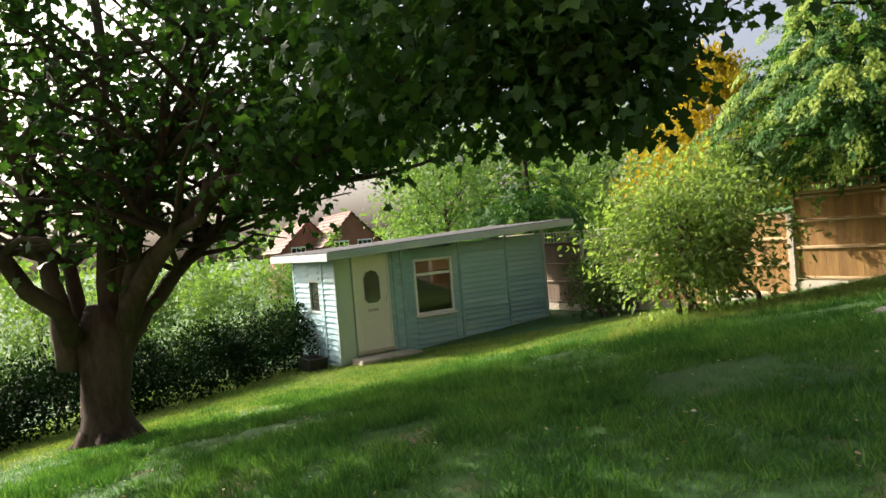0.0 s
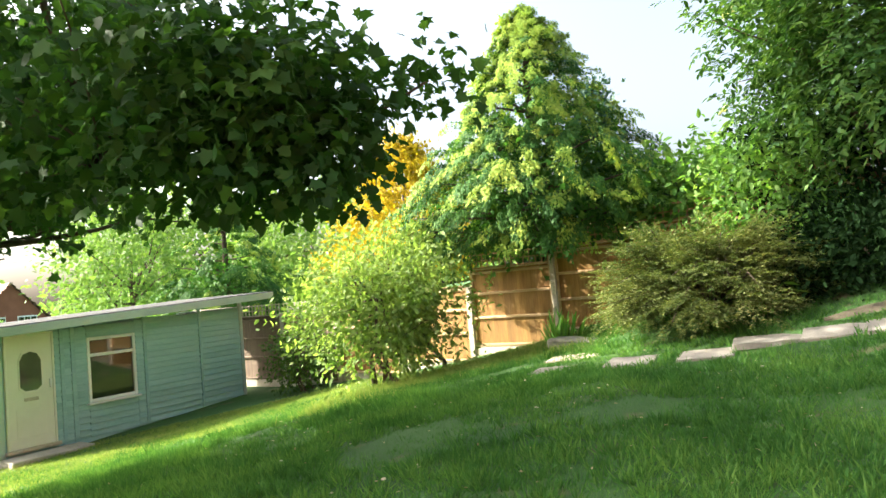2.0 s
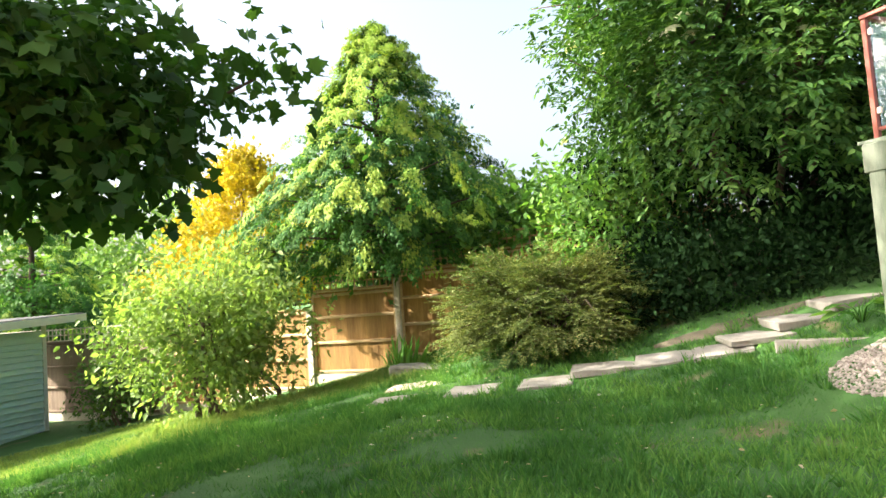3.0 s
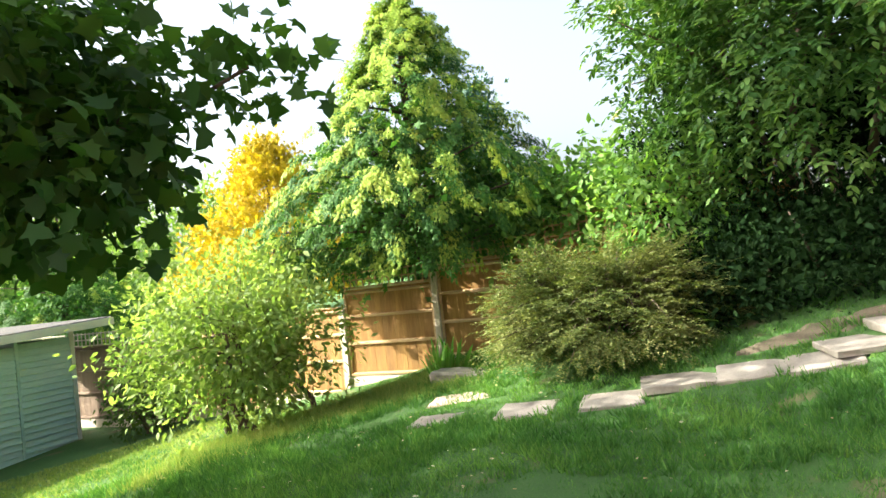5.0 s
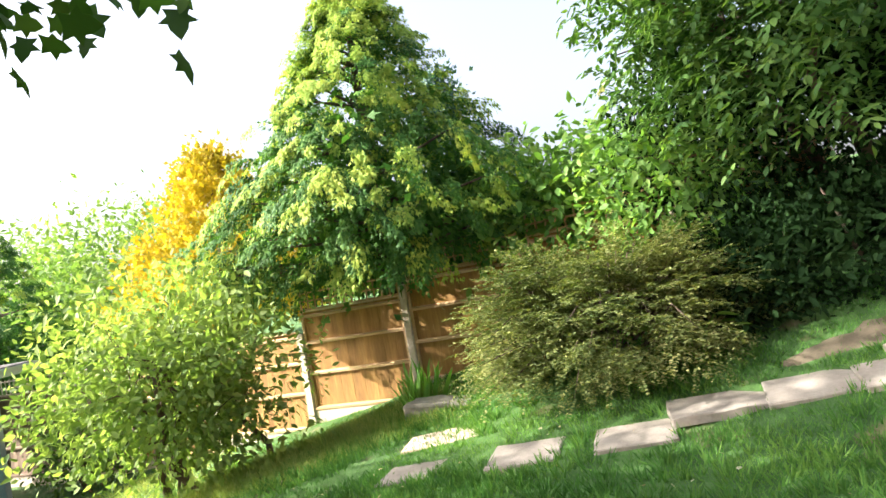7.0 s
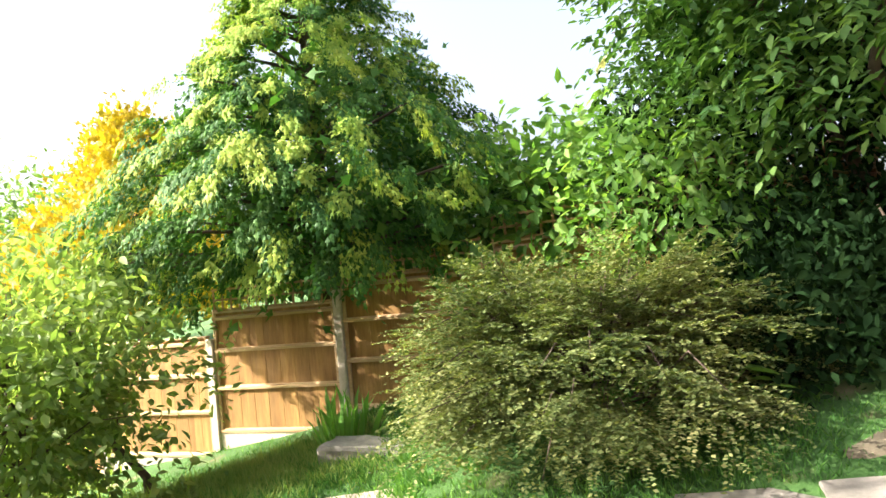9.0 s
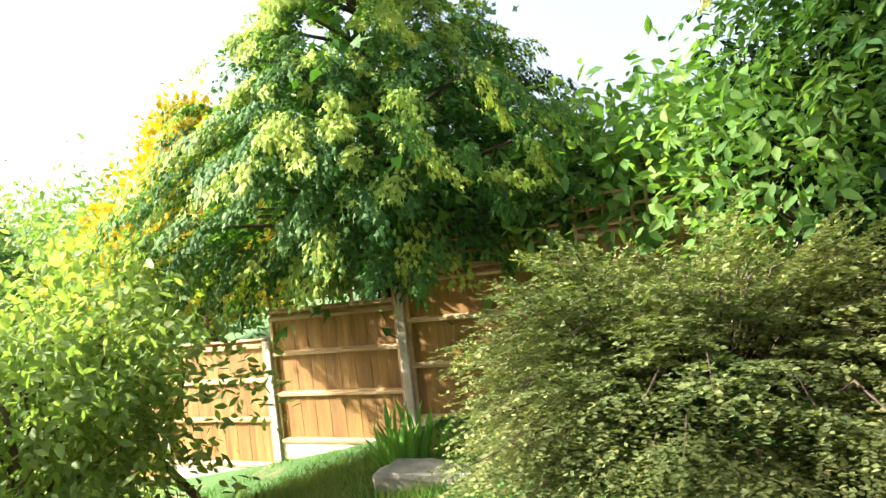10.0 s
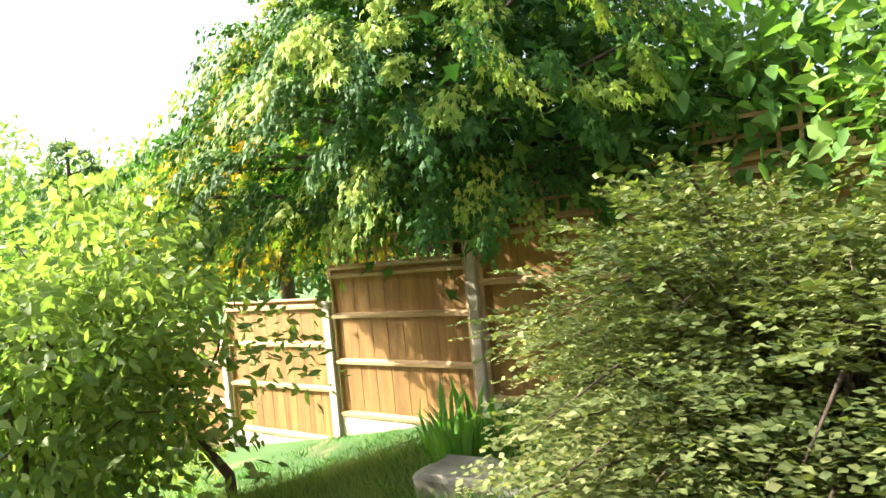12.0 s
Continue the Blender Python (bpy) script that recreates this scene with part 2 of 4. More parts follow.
# Leaf outlines: corners as (along, across, up), and triangles.
OVAL = ([(0, 0, 0), (0.35, 0.24, 0.05), (0.72, 0.17, 0.03), (1, 0, -0.06), (0.72, -0.17, 0.03), (0.35, -0.24, 0.05)],
        [(0, 3, 1), (1, 3, 2), (0, 5, 3), (5, 4, 3)])
DIAMOND = ([(0, 0, 0), (0.5, 0.22, 0.05), (1, 0, -0.05), (0.5, -0.22, 0.05)], [(0, 2, 1), (0, 3, 2)])
PALM = ([(0, 0, 0), (-0.08, 0.40, -0.02), (0.22, 0.30, 0.02), (0.40, 0.58, -0.07), (0.52, 0.30, 0.03), (0.70, 0.26, 0.0), (1, 0, -0.12),
         (0.70, -0.26, 0.0), (0.52, -0.30, 0.03), (0.40, -0.58, -0.07), (0.22, -0.30, 0.02), (-0.08, -0.40, -0.02)],
        [(0, 2, 1), (0, 4, 2), (2, 4, 3), (0, 6, 4), (4, 6, 5), (0, 8, 6), (8, 7, 6), (0, 10, 8), (8, 10, 9), (0, 11, 10)])
FROND = ([(0, 0, 0), (0.42, 0.21, -0.03), (0.5, 0.05, 0.02), (1, 0, -0.10), (0.5, -0.05, 0.02), (0.42, -0.21, -0.03)], [(0, 2, 1), (0, 5, 4), (0, 4, 2), (2, 4, 3)])
BLADE = ([(0, 0.5, 0), (0, -0.5, 0), (1, 0, 0)], [(0, 1, 2)])


def unit(v):
    return v / np.maximum(np.linalg.norm(v, axis=1, keepdims=True), 1e-6)


def leaves(name, places, ways, faces_up, sizes, outline, materials, parent=None, slots=None, wide=1.0):
    """Many leaves as one mesh: each at a place, along a way, turned to a normal."""
    corners, tris = np.array(outline[0], float), np.array(outline[1], int)
    a = unit(ways)
    side = unit(np.cross(faces_up, a))
    up = np.cross(a, side)
    s = np.asarray(sizes)[:, None, None]
    v = places[:, None, :] + s * (corners[None, :, 0:1] * a[:, None, :] + wide * corners[None, :, 1:2] * side[:, None, :] + corners[None, :, 2:3] * up[:, None, :])
    f = tris[None, :, :] + (np.arange(len(places)) * len(corners))[:, None, None]
    sl = None if slots is None else np.repeat(slots, len(tris))
    return array_mesh(name, v.reshape(-1, 3), f.reshape(-1, 3), materials, parent, sl)


def blob(rng, n, centre, radii, inner=0.55, lump=0.25, floor_cut=-1.0, seed=0.0):
    """Places for clumps in an uneven rounded crown, and the way outward at each."""
    u = unit(rng.normal(size=(n * 3, 3)))
    u = u[u[:, 2] > floor_cut][:n]
    r = inner + (1 - inner) * rng.random((len(u), 1)) ** 0.6
    bumps = np.array([noise.noise(Vector(d) * 2.1 + Vector((seed, 0, 0))) + 0.5 * noise.noise(Vector(d) * 4.7 + Vector((0, seed, 0))) for d in u])[:, None]
    return np.array(centre) + u * r * (1 + lump * bumps) * np.array(radii), u


def clumps(rng, centres, outs, per, spread, size, droop=0.0, flat=0.5):
    """Leaves scattered round clump centres: places, ways, normals, sizes."""
    n = len(centres) * per
    c, o = np.repeat(centres, per, axis=0), np.repeat(outs, per, axis=0)
    p = c + rng.normal(size=(n, 3)) * spread
    w = o * 0.7 + rng.normal(size=(n, 3)) * 0.7
    w[:, 2] -= droop
    up = np.array([0, 0, 1.0]) * flat + o * 0.5 + rng.normal(size=(n, 3)) * 0.55
    return p, w, up, size * (0.65 + 0.7 * rng.random(n))


def sm(t):
    t = min(1.0, max(0.0, t))
    return t * t * (3 - 2 * t)


def ground_z(x, y):
    """Height of the garden: a lawn rising to a bank, falling away to the shed."""
    cx, cy = min(16.0, max(-14.0, x)), min(26.0, max(-12.0, y))
    z = 0.9 + 0.06 * (cx - 0.9) + 0.02 * (cy - 0.3) - 1.12 * sm((cy - 0.45 * cx - 3) / 13)
    b = (0.9 * cx - 0.1 * cy - 5.2) / 0.35
    z += min(1.7, 0.27 * 0.35 * (math.log1p(math.exp(b)) if b < 30 else b))
    far = max(0.0, math.hypot(x - 2, y - 8) - 22)
    return z - 0.035 * min(far, 120) + 0.02 * noise.noise(Vector((x * 0.9, y * 0.9, 0)))

# ---- ground ----


def build_ground():
    xs = np.unique(np.concatenate([np.arange(-9, 13.01, 0.2), np.linspace(-60, -9, 26), np.linspace(13, 60, 24), [-700, -400, -200, -100, 100, 200, 400, 700]]))
    ys = np.unique(np.concatenate([np.arange(-3, 18.01, 0.2), np.linspace(-60, -3, 26), np.linspace(18, 80, 26), [-700, -400, -200, 120, 200, 400, 700]]))
    v = [(x, y, ground_z(x, y)) for y in ys for x in xs]
    w = len(xs)
    f = [(j * w + i, j * w + i + 1, (j + 1) * w + i + 1, (j + 1) * w + i) for j in range(len(ys) - 1) for i in range(w - 1)]
    ob = array_mesh("ground", v, f, [M_LAWN], smooth=True)
    tagged(ob, "sloping mown lawn with worn patches", "lawn", kind="structure")


build_ground()


def soil_strip():
    """Trodden bare earth above the stepping slabs."""
    bm = bmesh.new()
    rows = []
    for k in range(23):
        t = k / 22
        x, y = 7.35 + 1.35 * t, 5.60 - 1.2 * t
        half = 0.04 + 0.15 * math.sin(math.pi * min(1, t * 1.1)) ** 0.8
        row = []
        for j in range(7):
            s = (j / 6 - 0.5) * 2 * half * (1 + 0.7 * noise.noise(Vector((t * 11, j > 3, 3))))
            px, py = x + 0.62 * s, y + 0.78 * s
            edge = abs(j / 6 - 0.5) * 2
            row.append(bm.verts.new((px, py, ground_z(px, py) + 0.03 * (1 - edge ** 2) - 0.004)))
        rows.append(row)
    for a, b in zip(rows, rows[1:]):
        for j in range(6):
            bm.faces.new((a[j], a[j + 1], b[j + 1], b[j]))
    tagged(part("soil_path", bm, M_SOIL), "strip of dry bare trodden soil beside the slabs", "soil", kind="structure")


soil_strip()

# ---- shed ----
SHED = pose(-2.09, 13.846, 0.145, 0, 0, 36.0)
SHED_LONG, SHED_DEEP = 5.52, 2.35


def roof_z(x):
    return 1.95 + 0.048 * x


def build_shed():
    shed = thing("garden_shed", SHED, "teal painted weatherboard garden shed with a flat felt roof", "shed")
    # openings in the front: door 0.36 to 1.20, window 1.81 to 2.81
    def wall(name, pieces, along_y=False):
        bm = bmesh.new()
        for a0, a1, z0, z1 in pieces:
            if along_y:
                box(0.02, a0, z0, 0.08, a1, z1, 0, bm)
            else:
                box(a0, 0.02, z0, a1, 0.08, z1, 0, bm)
        return part(name, bm, M_TEAL, shed)

    front = wall("front_wall", [(0, 0.36, -0.4, 1.98), (1.2, 1.81, -0.4, 2.0), (2.81, SHED_LONG, -0.4, 2.05), (0.36, 1.2, 1.99, 2.02), (1.81, 2.81, -0.2, 0.56), (1.81, 2.81, 1.79, 2.03), (0.36, 1.2, -0.2, -0.02)])
    end = wall("end_wall", [(0.08, 0.86, -0.4, 1.94), (1.46, SHED_DEEP, -0.4, 1.94), (0.86, 1.46, -0.2, 0.80), (0.86, 1.46, 1.52, 1.94)], True)
    part("back_wall", box(0, SHED_DEEP - 0.06, -0.2, SHED_LONG, SHED_DEEP, 2.05, 0), M_TEAL, shed)
    part("far_end_wall", box(SHED_LONG - 0.06, 0.08, -0.2, SHED_LONG, SHED_DEEP - 0.06, 2.1, 0), M_TEAL, shed)
    part("floor", box(0.08, 0.08, -0.1, SHED_LONG - 0.06, SHED_DEEP - 0.06, -0.03, 0), M_DARKROOM, shed)
    part("inner_lining", box(0.1, 1.9, -0.03, SHED_LONG - 0.1, 1.93, 1.9, 0), M_DARKROOM, shed)
    # roof: felt deck and deep fascia boards
    def slope(x0, y0, x1, y1, low, high, bevel, name, mat, label=""):
        bm = box(x0, y0, low, x1, y1, high, bevel)
        for v in bm.verts:
            v.co.z += 0.048 * v.co.x
        return part(name, bm, mat, shed, label)

    slope(-0.33, -0.47, SHED_LONG + 0.62, SHED_DEEP + 0.55, 2.05, 2.135, 0.01, "roof", M_FELT, "dark felt roof covering")
    slope(-0.34, -0.50, SHED_LONG + 0.64, -0.472, 1.965, 2.115, 0.004, "front_fascia", M_FASCIA, "pale weathered fascia board")
    slope(-0.36, -0.50, -0.332, SHED_DEEP + 0.55, 1.95, 2.10, 0.004, "end_fascia", M_FASCIA, "pale weathered fascia board")
    slope(SHED_LONG + 0.622, -0.47, SHED_LONG + 0.645, SHED_DEEP + 0.55, 1.965, 2.115, 0.004, "far_end_fascia", M_FASCIA)
    # posts and cover strips
    for x0, x1, mat in ((-0.03, 0.05, M_SAGE), (1.30, 1.37, M_TEAL), (1.50, 1.58, M_TEAL), (2.98, 3.05, M_TEAL), (4.33, 4.39, M_TEAL), (SHED_LONG - 0.05, SHED_LONG + 0.04, M_FASCIA)):
        part("cover_strip", box(x0, -0.045, -0.2, x1, -0.001, roof_z((x0 + x1) / 2) + 0.02, 0.005), mat, shed)
    part("plain_panel", box(0.055, -0.012, -0.2, 0.33, 0.0, 1.96, 0.003), M_SAGE, shed, "smooth sage green panel beside the door")
    for y0, y1 in ((-0.045, 0.03), (0.62, 0.69), (SHED_DEEP - 0.07, SHED_DEEP + 0.03)):
        part("cover_strip", box(-0.045, y0, -0.2, -0.001, y1, 1.96, 0.005), M_FASCIA if y0 < 0 else M_TEAL, shed)
    # door
    door = part("door", box(0.40, -0.02, 0.0, 1.16, 0.03, 1.95, 0.006), M_UPVC, shed, "closed cream door with an eight-sided glass")
    for a in ((0.36, 0.0, 0.40, 1.99), (1.16, 0.0, 1.20, 1.99), (0.36, 1.95, 1.20, 1.99)):
        part("door_frame", box(a[0], -0.035, a[1], a[2], 0.05, a[3], 0.005), M_UPVC, door)
    part("sill", box(0.32, -0.09, -0.06, 1.24, 0.05, 0.0, 0.008), M_CONCRETE, door)
    octo = [(0.60, 1.05), (0.68, 0.98), (0.88, 0.98), (0.96, 1.05), (0.96, 1.50), (0.90, 1.62), (0.78, 1.66), (0.66, 1.62), (0.60, 1.50)]

    def plate(scale, y0, y1):
        bm = bmesh.new()
        cx, cz = 0.78, 1.32
        a = [bm.verts.new((cx + (x - cx) * scale, y0, cz + (z - cz) * scale)) for x, z in octo]
        b = [bm.verts.new((v.co.x, y1, v.co.z)) for v in a]
        bm.faces.new(a)
        bm.faces.new(b[::-1])
        for k in range(len(a)):
            bm.faces.new((a[k], b[k], b[(k + 1) % len(a)], a[(k + 1) % len(a)]))
        return bm

    part("glazing_bead", plate(1.12, -0.034, -0.0205), M_UPVC, door)
    part("door_glass", plate(1.0, -0.040, -0.0345), M_DOORGLASS, door, "dark eight-sided door glass")
    part("letter_plate", box(0.66, -0.036, 0.80, 0.90, -0.0205, 0.86, 0.005), M_CONCRETE, door)
    part("door_handle", box(1.09, -0.07, 0.98, 1.12, -0.0205, 1.14, 0.008), M_WHITE, door)
    for x0, x1, z0, z1 in ((0.52, 1.02, 0.18, 0.68),):
        part("door_panel", box(x0, -0.028, z0, x1, -0.0205, z1, 0.006), M_UPVC, door)
    # front window
    win = part("window", box(1.81, -0.03, 0.56, 1.87, 0.06, 1.79, 0.006), M_WHITE, shed, "white window with a fanlight over dark glass")
    for a in ((2.75, 0.56, 2.81, 1.79), (1.87, 0.56, 2.75, 0.62), (1.87, 1.73, 2.75, 1.79), (1.87, 1.42, 2.75, 1.48)):
        part("window_bar", box(a[0], -0.03, a[1], a[2], 0.06, a[3], 0.006), M_WHITE, win)
    part("window_sill", box(1.77, -0.10, 0.52, 2.85, 0.0, 0.556, 0.006), M_WHITE, win)
    part("fanlight_pane", box(1.87, 0.012, 1.48, 2.75, 0.018, 1.73, 0), M_DOORGLASS, win)
    part("pane", box(1.87, 0.012, 0.62, 2.75, 0.018, 1.42, 0), M_DARKGLASS, win)
    # end window
    win2 = part("window", box(-0.03, 0.86, 0.80, 0.05, 0.91, 1.52, 0.005), M_SAGE, shed, "small timber side window")
    for a in ((1.41, 0.80, 1.46, 1.52), (0.91, 0.80, 1.41, 0.85), (0.91, 1.47, 1.41, 1.52)):
        part("window_bar", box(-0.03, a[0], a[1], 0.05, a[2], a[3], 0.005), M_SAGE, win2)
    part("pane", box(0.01, 0.91, 0.85, 0.016, 1.41, 1.47, 0), M_DOORGLASS, win2)
    # weatherboards, each a tapered lap board
    def boards(parent, spans, along_y):
        rnd = random.Random(4)
        for a0, a1, z0, z1 in spans:
            n = int(round((z1 - z0) / 0.118))
            for k in range(n):
                za, zb = z0 + k * (z1 - z0) / n, z0 + (k + 1) * (z1 - z0) / n + 0.008
                bm = bmesh.new()
                tip = -0.040 + rnd.uniform(-0.003, 0.003)
                prof = [(tip, za), (tip, za + 0.014), (-0.008, zb), (0.0175, zb), (0.0175, za)]
                d0, d1 = rnd.uniform(-0.004, 0.004), rnd.uniform(-0.004, 0.004)
                ends = []
                for a, d in ((a0, d0), (a1, d1)):
                    ends.append([bm.verts.new((y, a, z + d) if along_y else (a, y, z + d)) for y, z in prof])
                bm.faces.new(ends[0])
                bm.faces.new(ends[1][::-1])
                for j in range(5):
                    bm.faces.new((ends[0][j], ends[1][j], ends[1][(j + 1) % 5], ends[0][(j + 1) % 5]))
                bmesh.ops.recalc_face_normals(bm, faces=bm.faces)
                part("weatherboard", bm, M_TEAL, parent)

    boards(front, [(1.205, 1.298, -0.4, 1.97), (1.372, 1.498, -0.4, 1.99), (1.582, 1.806, -0.4, 2.0), (1.81, 2.81, -0.2, 0.515), (1.81, 2.81, 1.80, 2.0), (2.814, 2.978, -0.4, 2.03), (3.052, 4.328, -0.4, 2.06), (4.392, SHED_LONG - 0.052, -0.4, 2.1)], False)
    boards(end, [(0.032, 0.618, -0.4, 1.94), (0.692, 0.856, -0.4, 1.94), (1.464, 2.278, -0.4, 1.94), (0.86, 1.46, -0.2, 0.79), (0.86, 1.46, 1.53, 1.94)], True)


def flat_glass(name, colour, rough):
    m = bpy.data.materials.new(name)
    m.use_nodes = True
    b = m.node_tree.nodes["Principled BSDF"]
    b.inputs["Base Color"].default_value = (*colour, 1)
    b.inputs["Roughness"].default_value = rough
    b.inputs["Specular IOR Level"].default_value = 0.6
    return m


M_DARKGLASS = flat_glass("dark window glass", (0.008, 0.009, 0.009), 0.06)
M_DOORGLASS = flat_glass("patterned glass", (0.05, 0.055, 0.045), 0.04)
M_DOORGLASS.node_tree.nodes["Principled BSDF"].inputs["Specular IOR Level"].default_value = 1.0
build_shed()


def build_step():
    bm = box(0.15, -0.62, -0.42, 1.55, -0.10, -0.09, 0.02)
    ob = part("doorstep", bm, M_CONCRETE)
    ob.matrix_world = SHED
    tagged(ob, "low concrete doorstep in front of the shed door", "step")
    pot = thing("plant_trough", SHED @ pose(-0.42, 0.55, -0.33), "black plastic trough against the shed wall", "trough")
    bm = bmesh.new()
    prof = [(0.0, 0.0, 0.17, 0.30), (0.30, 0.0, 0.20, 0.36)]
    rings = []
    for z, _, a, b in prof + [(0.30, 0, 0.18, 0.34), (0.05, 0, 0.15, 0.28)]:
        rings.append([bm.verts.new((sx * a, sy * b, z)) for sx, sy in ((-1, -1), (1, -1), (1, 1), (-1, 1))])
    for a, b in zip(rings, rings[1:]):
        for j in range(4):
            bm.faces.new((a[j], a[(j + 1) % 4], b[(j + 1) % 4], b[j]))
    bm.faces.new(rings[0][::-1])
    bm.faces.new(rings[-1])
    part("body", bm, M_PLASTIC, pot)
    part("rim", box(-0.22, -0.38, 0.285, 0.22, -0.34, 0.315, 0.006), M_PLASTIC, pot)


build_step()

# ---- fence ----
FX, FY = 0.538, -0.843  # the fence's way, seen from the garden from its low to its high end
P1 = Vector((6.303, 12.424, 0))
PITCH = 1.83


FENCE = thing("garden_fence", Matrix.Translation(P1), "stepped orange brown timber garden fence with concrete posts", "fence")
bpy.context.view_layer.update()


def post_at(k):
    return Vector((P1.x + FX * PITCH * k, P1.y + FY * PITCH * k, 0))


def fence_panel(k, base, wood, rail, height=1.43, trellis=True, board_gravel=0.30, lath=None):
    """One panel between posts k and k + 1: upright boards behind rails, a gravel board below, a lattice above."""
    p = post_at(k)
    m = pose(p.x, p.y, base, 0, 0, math.degrees(math.atan2(FY, FX)))
    a, b = 0.06, PITCH - 0.06
    bm = box(a - 0.004, -0.012, 0.0, a + 0.035, 0.0165, height, 0.003)
    box(b - 0.035, -0.012, 0.0, b + 0.004, 0.0165, height, 0.003, bm)
    box(a - 0.01, -0.03, height + 0.002, b + 0.01, 0.05, height + 0.024, 0.004, bm)
    ob = part("panel", bm, rail, FENCE, "panel of upright boards on horizontal rails")
    ob.matrix_world = m
    n = 17
    w = (b - a) / n
    for j in range(n):
        bm = bmesh.new()
        x0, x1 = a + j * w - 0.006, a + (j + 1) * w + 0.006
        y0 = 0.018 + 0.0025 * (j % 2)
        box(x0, y0, -0.02, x1, y0 + 0.014, height, 0, bm)
        part("board", bm, wood, ob)
    for z in (0.0, 0.52, 0.975, height - 0.06):
        bm = bmesh.new()
        ends = []
        for x in (a, b):
            ends.append([bm.verts.new((x, y, z + dz)) for y, dz in ((0.017, -0.022), (-0.024, -0.022), (-0.028, 0.008), (0.017, 0.03))])
        bm.faces.new(ends[0])
        bm.faces.new(ends[1][::-1])
        for j in range(4):
            bm.faces.new((ends[0][j], ends[1][j], ends[1][(j + 1) % 4], ends[0][(j + 1) % 4]))
        bmesh.ops.recalc_face_normals(bm, faces=bm.faces)
        part("rail", bm, rail, ob, "pale sawn rail")
    part("gravel_board", box(a - 0.02, -0.01, -0.02 - board_gravel, b + 0.02, 0.035, -0.024, 0.006), M_CONCRETE, ob, "pale concrete gravel board")
    if trellis:
        lm = lath or M_TRELLIS
        lat = part("trellis", box(a, -0.008, 0.0, b, 0.004, 0.026, 0), lm, FENCE, "square lattice trellis along the fence top")
        lat.matrix_world = m @ pose(0, 0, height + 0.026)
        for z in (0.125, 0.25):
            part("lath", box(a, -0.008, z, b, 0.004, z + 0.026, 0), lm, lat)
        for j in range(14):
            x = a + 0.012 + j * (b - a - 0.05) / 13
            part("lath", box(x, 0.0045, -0.001, x + 0.026, 0.016, 0.29, 0), lm, lat)
    return ob


def fence_post(k, z0, z1, mat):
    p = post_at(k)
    bm = box(-0.055, -0.045, z0, 0.055, 0.06, z1, 0.012)
    bmesh.ops.translate(bm, verts=[v for v in bm.verts if v.co.z > z1 - 0.02 and v.co.y > 0], vec=(0, 0, -0.03))
    ob = part("post", bm, mat, FENCE, "pale weathered concrete post")
    ob.matrix_world = pose(p.x, p.y, 0, 0, 0, math.degrees(math.atan2(FY, FX)))


fence_panel(0, 1.15, M_FENCE, M_RAIL)
fence_panel(1, 1.40, M_FENCE, M_RAIL)
fence_panel(2, 1.62, M_FENCE, M_RAIL)
fence_panel(3, 1.9, M_FENCE, M_RAIL)
fence_panel(-1, 0.86, M_FENCE, M_RAIL, trellis=False)
fence_panel(-2, 0.62, M_FENCE, M_RAIL, trellis=False)
fence_panel(-3, 0.45, M_FENCE_OLD, M_FENCE_OLD, 1.5, lath=M_TRELLIS_PALE)
fence_panel(-4, 0.45, M_FENCE_OLD, M_FENCE_OLD, 1.5, lath=M_TRELLIS_PALE)
fence_panel(-5, 0.45, M_FENCE_OLD, M_FENCE_OLD, 1.5, lath=M_TRELLIS_PALE)
for k, z0, z1 in ((-4, 0.0, 1.96), (-3, 0.0, 2.02), (-2, 0.1, 2.1), (-1, 0.3, 2.08), (0, 0.6, 2.28), (1, 0.8, 2.74), (2, 1.1, 2.82), (3, 1.3, 3.05), (4, 1.5, 3.3)):
    fence_post(k, z0, z1, M_CONCRETE)

# ---- slabs and stones ----


def paving_slab(x, y, turn, lx, ly, top, thick=0.05, mat=None, tilt=0.0, label="square weathered concrete stepping slab set in the grass", seed=1):
    rnd = random.Random(seed)
    bm = box(-lx / 2, -ly / 2, -thick, lx / 2, ly / 2, 0, 0.008)
    bmesh.ops.subdivide_edges(bm, edges=[e for e in bm.edges if e.calc_length() > 0.2], cuts=3, use_grid_fill=True)
    for v in bm.verts:
        v.co += Vector((rnd.uniform(-1, 1) * 0.006, rnd.uniform(-1, 1) * 0.006, rnd.uniform(-1, 1) * 0.003))
    ob = part("stepping_slab", bm, mat or M_SLAB)
    lie = Vector((ground_z(x - 0.3, y) - ground_z(x + 0.3, y), ground_z(x, y - 0.3) - ground_z(x, y + 0.3), 0.6)).normalized()
    lie = Vector((0, 0, 1)).lerp(lie, 0.7 if thick <= 0.05 else 0.3).normalized()
    lie = Vector((0, 0, 1)).rotation_difference(lie).to_matrix().to_4x4()
    ob.matrix_world = Matrix.Translation((x, y, top)) @ lie @ pose(0, 0, 0, tilt, tilt * 0.5, turn)
    tagged(ob, label, "paving slab", "stepping slabs")


SLABS = [
    (5.16, 7.52, -52, 0.50, 0.42, 0.008, 0.05),
    (5.70, 6.72, -52, 0.55, 0.45, 0.022, 0.05),
    (6.20, 6.08, -50, 0.58, 0.45, 0.022, 0.05),
    (6.72, 5.75, -47, 0.68, 0.48, 0.045, 0.07),
    (7.05, 5.24, -55, 0.58, 0.44, 0.022, 0.05),
    (7.32, 4.75, -55, 0.56, 0.44, 0.022, 0.05),
    (7.62, 4.58, -40, 0.62, 0.50, 0.04, 0.06),
    (8.10, 4.36, -38, 0.66, 0.50, 0.03, 0.08),
    (8.62, 4.1, -34, 0.70, 0.50, 0.03, 0.10),
]
